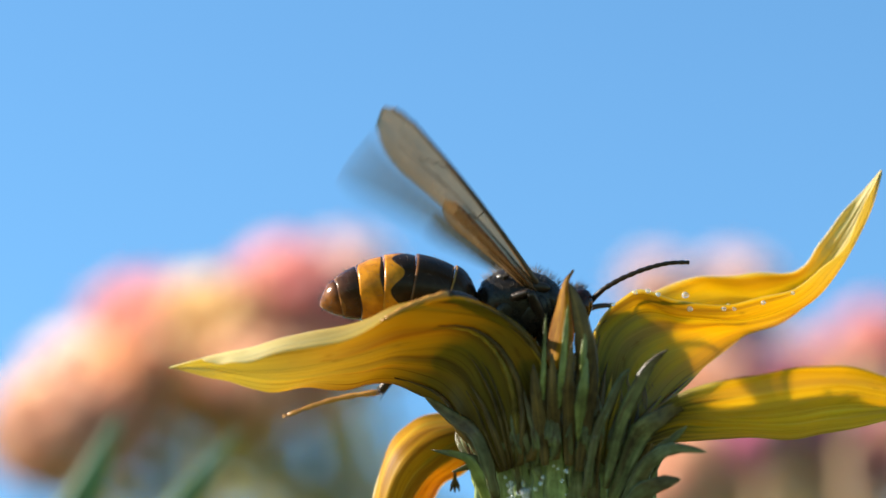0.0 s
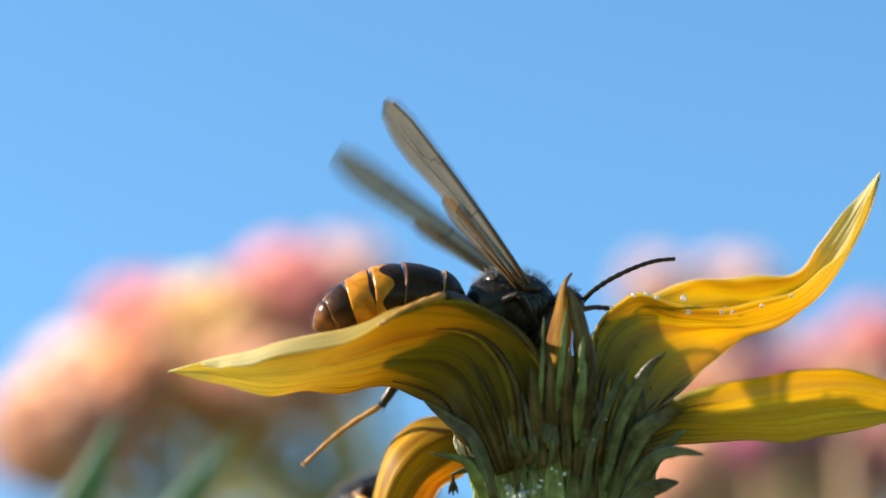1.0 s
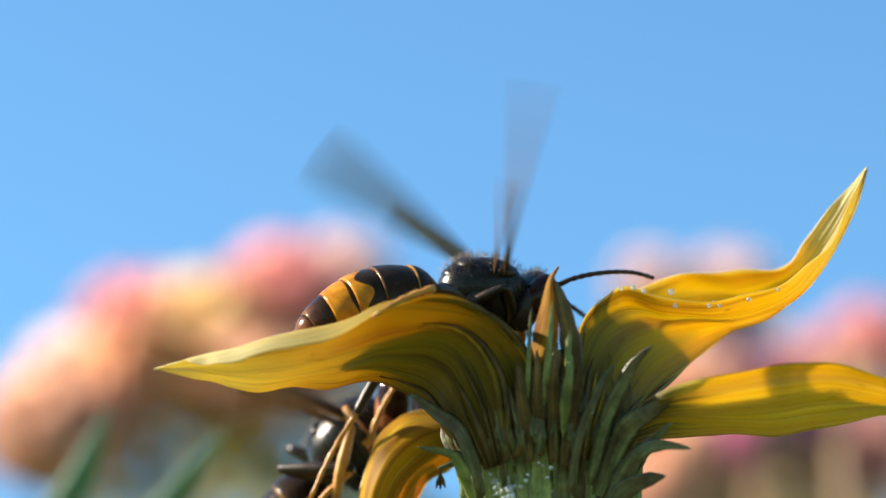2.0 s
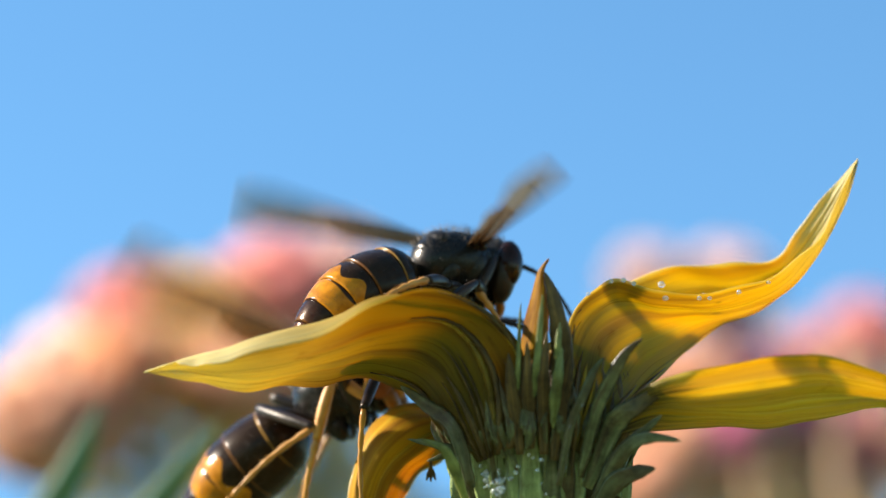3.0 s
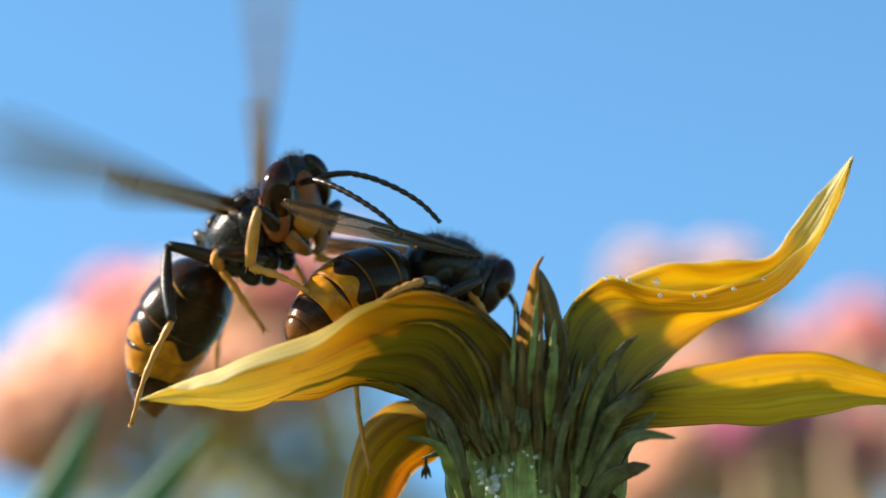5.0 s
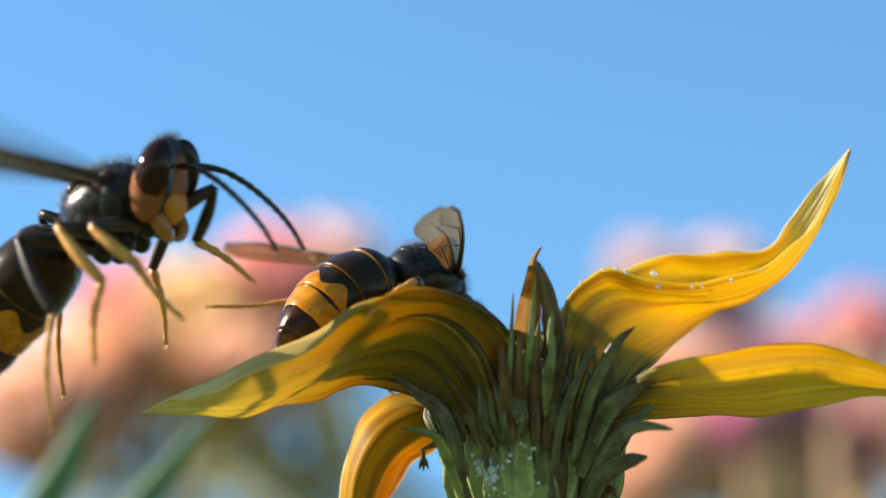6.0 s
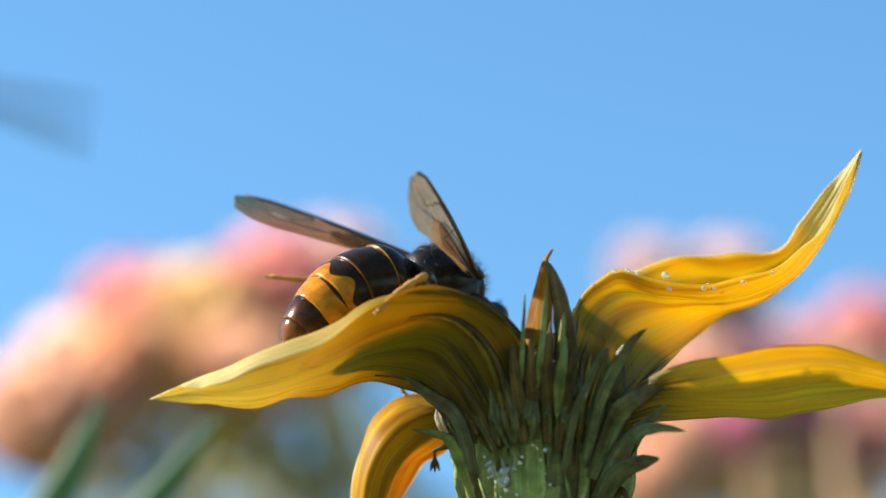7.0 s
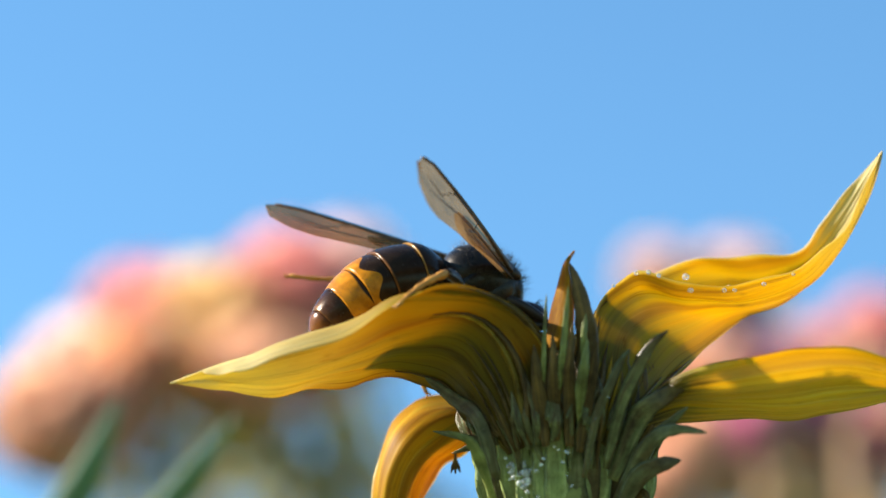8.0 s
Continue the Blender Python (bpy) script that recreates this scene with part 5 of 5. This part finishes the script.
# the same for the visitor, places counted from its thorax
VISITOR_FEET = {
    ("hind", -1): [(0.0, -100, 200, -8, 230, 170, 20), (1.7, -110, 190, -8, 230, 170, 20), (3.0, -190, 190, -8, 220, 165, 20), (3.5, -270, 240, -10, 215, 160, 20), (4.0, -260, 300, -6, 240, 195, 20), (4.5, -263, 333, -5, 240, 188, 10), (4.7, -255, 325, -5, 240, 185, 10), (5.8, -80, 370, -9, 270, 160, 20), (8.0, -80, 370, -9, 270, 160, 20)],
    ("mid", -1): [(0.0, -40, 230, -8, 250, 100, 40), (3.0, -60, 220, -8, 260, 110, 40), (3.5, -60, 210, -8, 250, 120, 40), (4.0, 20, 90, 0, -40, 190, 20), (4.5, 10, 95, 1, -50, 190, 20), (4.7, 10, 105, 1, -50, 190, 20), (5.8, 52, 350, -9, -75, 160, 30), (6.0, -10, 260, -9, -95, 160, 30), (6.2, -20, 280, -9, -80, 160, 30), (8.0, 20, 330, -9, -80, 160, 30)],
    ("front", -1): [(0.0, 80, -120, -6, 60, 150, 40), (3.3, 80, -100, -6, 80, 150, 40), (3.5, 156, -188, 0, 150, 100, 10), (4.0, 30, -100, -6, 100, 150, 40), (4.5, -25, -122, 4, 112, 180, -20), (4.7, 60, 60, -6, -20, 100, 40), (5.8, 205, 165, -8, -28, 170, 30), (6.0, 130, 185, -8, -50, 170, 30), (6.2, 150, 200, -8, -50, 170, 30), (6.5, 100, 190, -8, -65, 170, 30), (8.0, 100, 180, -8, -60, 170, 30)],
    ("hind", 1): [(0.0, -60, 230, 8, 250, 160, -20), (3.5, -90, 280, 8, 250, 160, -20), (4.5, -60, 300, 8, 260, 150, -20), (5.8, -100, 330, 8, 270, 160, -20), (8.0, -100, 330, 8, 270, 160, -20)],
    ("mid", 1): [(0.0, 60, 160, 8, 280, 60, -30), (3.5, 90, 120, 8, 300, 60, -30), (4.5, 120, 110, 8, 300, 60, -30), (5.8, 80, 240, 8, 280, 60, -30), (8.0, 80, 240, 8, 280, 60, -30)],
    ("front", 1): [(0.0, 120, -60, 5, 60, 60, -30), (3.5, 110, -140, 5, 100, 60, -30), (4.5, 170, 60, 4, -30, 60, -30), (5.8, 260, 118, 2, -25, 40, 0), (6.5, 140, 140, 2, -70, 40, 0), (8.0, 140, 140, 2, -70, 40, 0)]}
# give of the carrying petal: seconds, degrees up
PETAL_GIVE = [(0.0, 5.8), (1.0, 5.6), (1.7, 5.4), (2.8, 3.6), (3.5, 2.2), (4.0, 1.0), (4.5, -0.3), (4.7, -0.8), (5.8, -5.0), (6.0, -5.6), (6.5, -5.0), (7.0, -3.0), (7.5, -1.6), (8.0, 0.0)]


def stand(rows, t):
    x, y, w, head, nose, roll = between(rows, t)[:6]
    return Matrix.Translation(grid(x, y, w)) @ pose(0, 0, 0, 0, 0, head) @ pose(0, 0, 0, 0, -nose, 0) @ pose(0, 0, 0, roll, 0, 0)


def wing_pose(rows, t, hinge, offset=0.0, beat=0.0):
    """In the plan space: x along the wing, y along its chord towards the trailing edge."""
    ts = [r[0] for r in rows]
    a, e, tw = (np.interp(t, ts, [r[k] for r in rows]) for k in (1, 2, 3))
    a += offset * math.cos(radians(tw)) + beat * (0, 1, -1)[round(t * 30) % 3]
    x = way(a, e)
    flat = way(a + 90, 0)
    flat = (flat - x * flat.dot(x)).normalized()
    y = flat * math.cos(radians(tw)) + x.cross(flat) * math.sin(radians(tw))
    m = Matrix((x, y, x.cross(y))).transposed().to_4x4()
    m.translation = hinge
    return m


def move_hornet(p, rows, head, near, far, feet, loose, size, beats):
    times = [k / 10 for k in range(81)]
    quick = [k / 30 for k in range(241)]
    walk(p["thing"], [(t, STAGE @ stand(rows, t)) for t in times])
    hrows, ants = [], {-1: [], 1: []}
    plates = {k: [] for k in range(6)}
    for t in times:
        down, turn, lift = between(head, t)
        hrows.append((t, Matrix.Translation(p["neck"]) @ pose(0, 0, 0, 0, 0, turn) @ pose(0, 0, 0, 0, down, 0)))
        for sgn in ants:
            ants[sgn].append((t, Matrix.Translation(FEELER[sgn]) @ pose(0, 0, 0, 0, (40 if sgn > 0 and not loose else 0) - lift, 0) @ pose(0, 0, 0, 0, 0, sgn * (4 + 3 * math.sin(5 * t + sgn)))))
        droop, curl = between(rows, t)[6:8]
        m = Matrix.Translation(WAIST) @ pose(0, 0, 0, 0, -droop, 0)
        for k in range(6):
            plates[k].append((t, m.copy()))
            m = m @ Matrix.Translation((-SEG_LEN[k] * 0.92 * MM, 0, 0)) @ pose(0, 0, 0, 0, -curl, 0)
    walk(p["head"], hrows)
    for sgn in ants:
        walk(p["antenna", sgn], ants[sgn])
    for k in plates:
        walk(p["plate", k], plates[k])
    for sgn, wr in ((-1, near), (1, far)):
        for which, hx, off in (("fore", 1.3, 0.0), ("hind", 0.3, 3.5)):
            out = []
            for t in quick:
                b = stand(rows, t) @ Matrix.Scale(size, 4)
                hinge = b @ (Vector((hx, sgn * 2.3, 1.7)) * MM)
                out.append((t, b.inverted() @ wing_pose(wr, t, hinge, off, float(between(beats, t)[0]))))
            walk(p[which, sgn], out)
    for (leg, sgn), fr in feet.items():
        la, lb, lc = (v * MM * size for v in LEG[leg])
        c = Vector(COXA[leg])
        seg = {"femur": [], "tibia": [], "tarsus": []}
        for t in times:
            b = stand(rows, t) @ Matrix.Scale(size, 4)
            x, y, w, fd, ka, ke = between(fr, t)
            if loose:
                foot = b.translation + Vector((x / GRID, w, -y / GRID)) * MM
            else:
                foot = grid(x, y, w)
            hip = b @ (Vector((c.x, c.y * sgn, c.z - 0.4)) * MM)
            ankle = foot - way(fd, 0) * lc
            d = ankle - hip
            reach = min(max(d.length, abs(la - lb) + 0.0002), la + lb - 0.00005)
            dn = d.normalized()
            pole = way(ka, ke)
            pole = (pole - dn * pole.dot(dn)).normalized()
            ca = (la * la + reach * reach - lb * lb) / (2 * la * reach)
            knee = hip + dn * la * ca + pole * la * math.sqrt(max(1 - ca * ca, 0))
            tip = hip + dn * reach
            inv = b.inverted()
            seg["femur"].append((t, inv @ aim(hip, knee - hip, pole)))
            seg["tibia"].append((t, inv @ aim(knee, tip - knee, pole)))
            seg["tarsus"].append((t, inv @ aim(tip, foot - tip, pole)))
        for piece in seg:
            walk(p[piece, leg, sgn], seg[piece])


build_ground()
build_far_garden()
flower, soft_petal = build_flower()
sitter = build_hornet("hornet", "black and orange hornet feeding on the yellow flower", STAGE, 1.0, M_TIBIA, M_TIBIA, NECK, 1.0)
visitor = build_hornet("hornet", "black and orange hornet climbing up, then flying off", STAGE, 1.12, M_TARSUS, M_FACE, NECK + Vector((0.9, 0, 0.7)) * MM, 1.08)


def motions():
    walk(soft_petal, [(k / 10, Matrix.Translation(HINGE) @ pose(0, 0, 0, 0, float(between(PETAL_GIVE, k / 10)[0]), 0)) for k in range(81)])
    move_hornet(sitter, SITTER, SITTER_HEAD, SITTER_NEAR, SITTER_FAR, SITTER_FEET, False, 1.0, SITTER_BEAT)
    move_hornet(visitor, VISITOR, VISITOR_HEAD, VISITOR_NEAR, VISITOR_FAR, VISITOR_FEET, True, 1.12, VISITOR_BEAT)


motions()
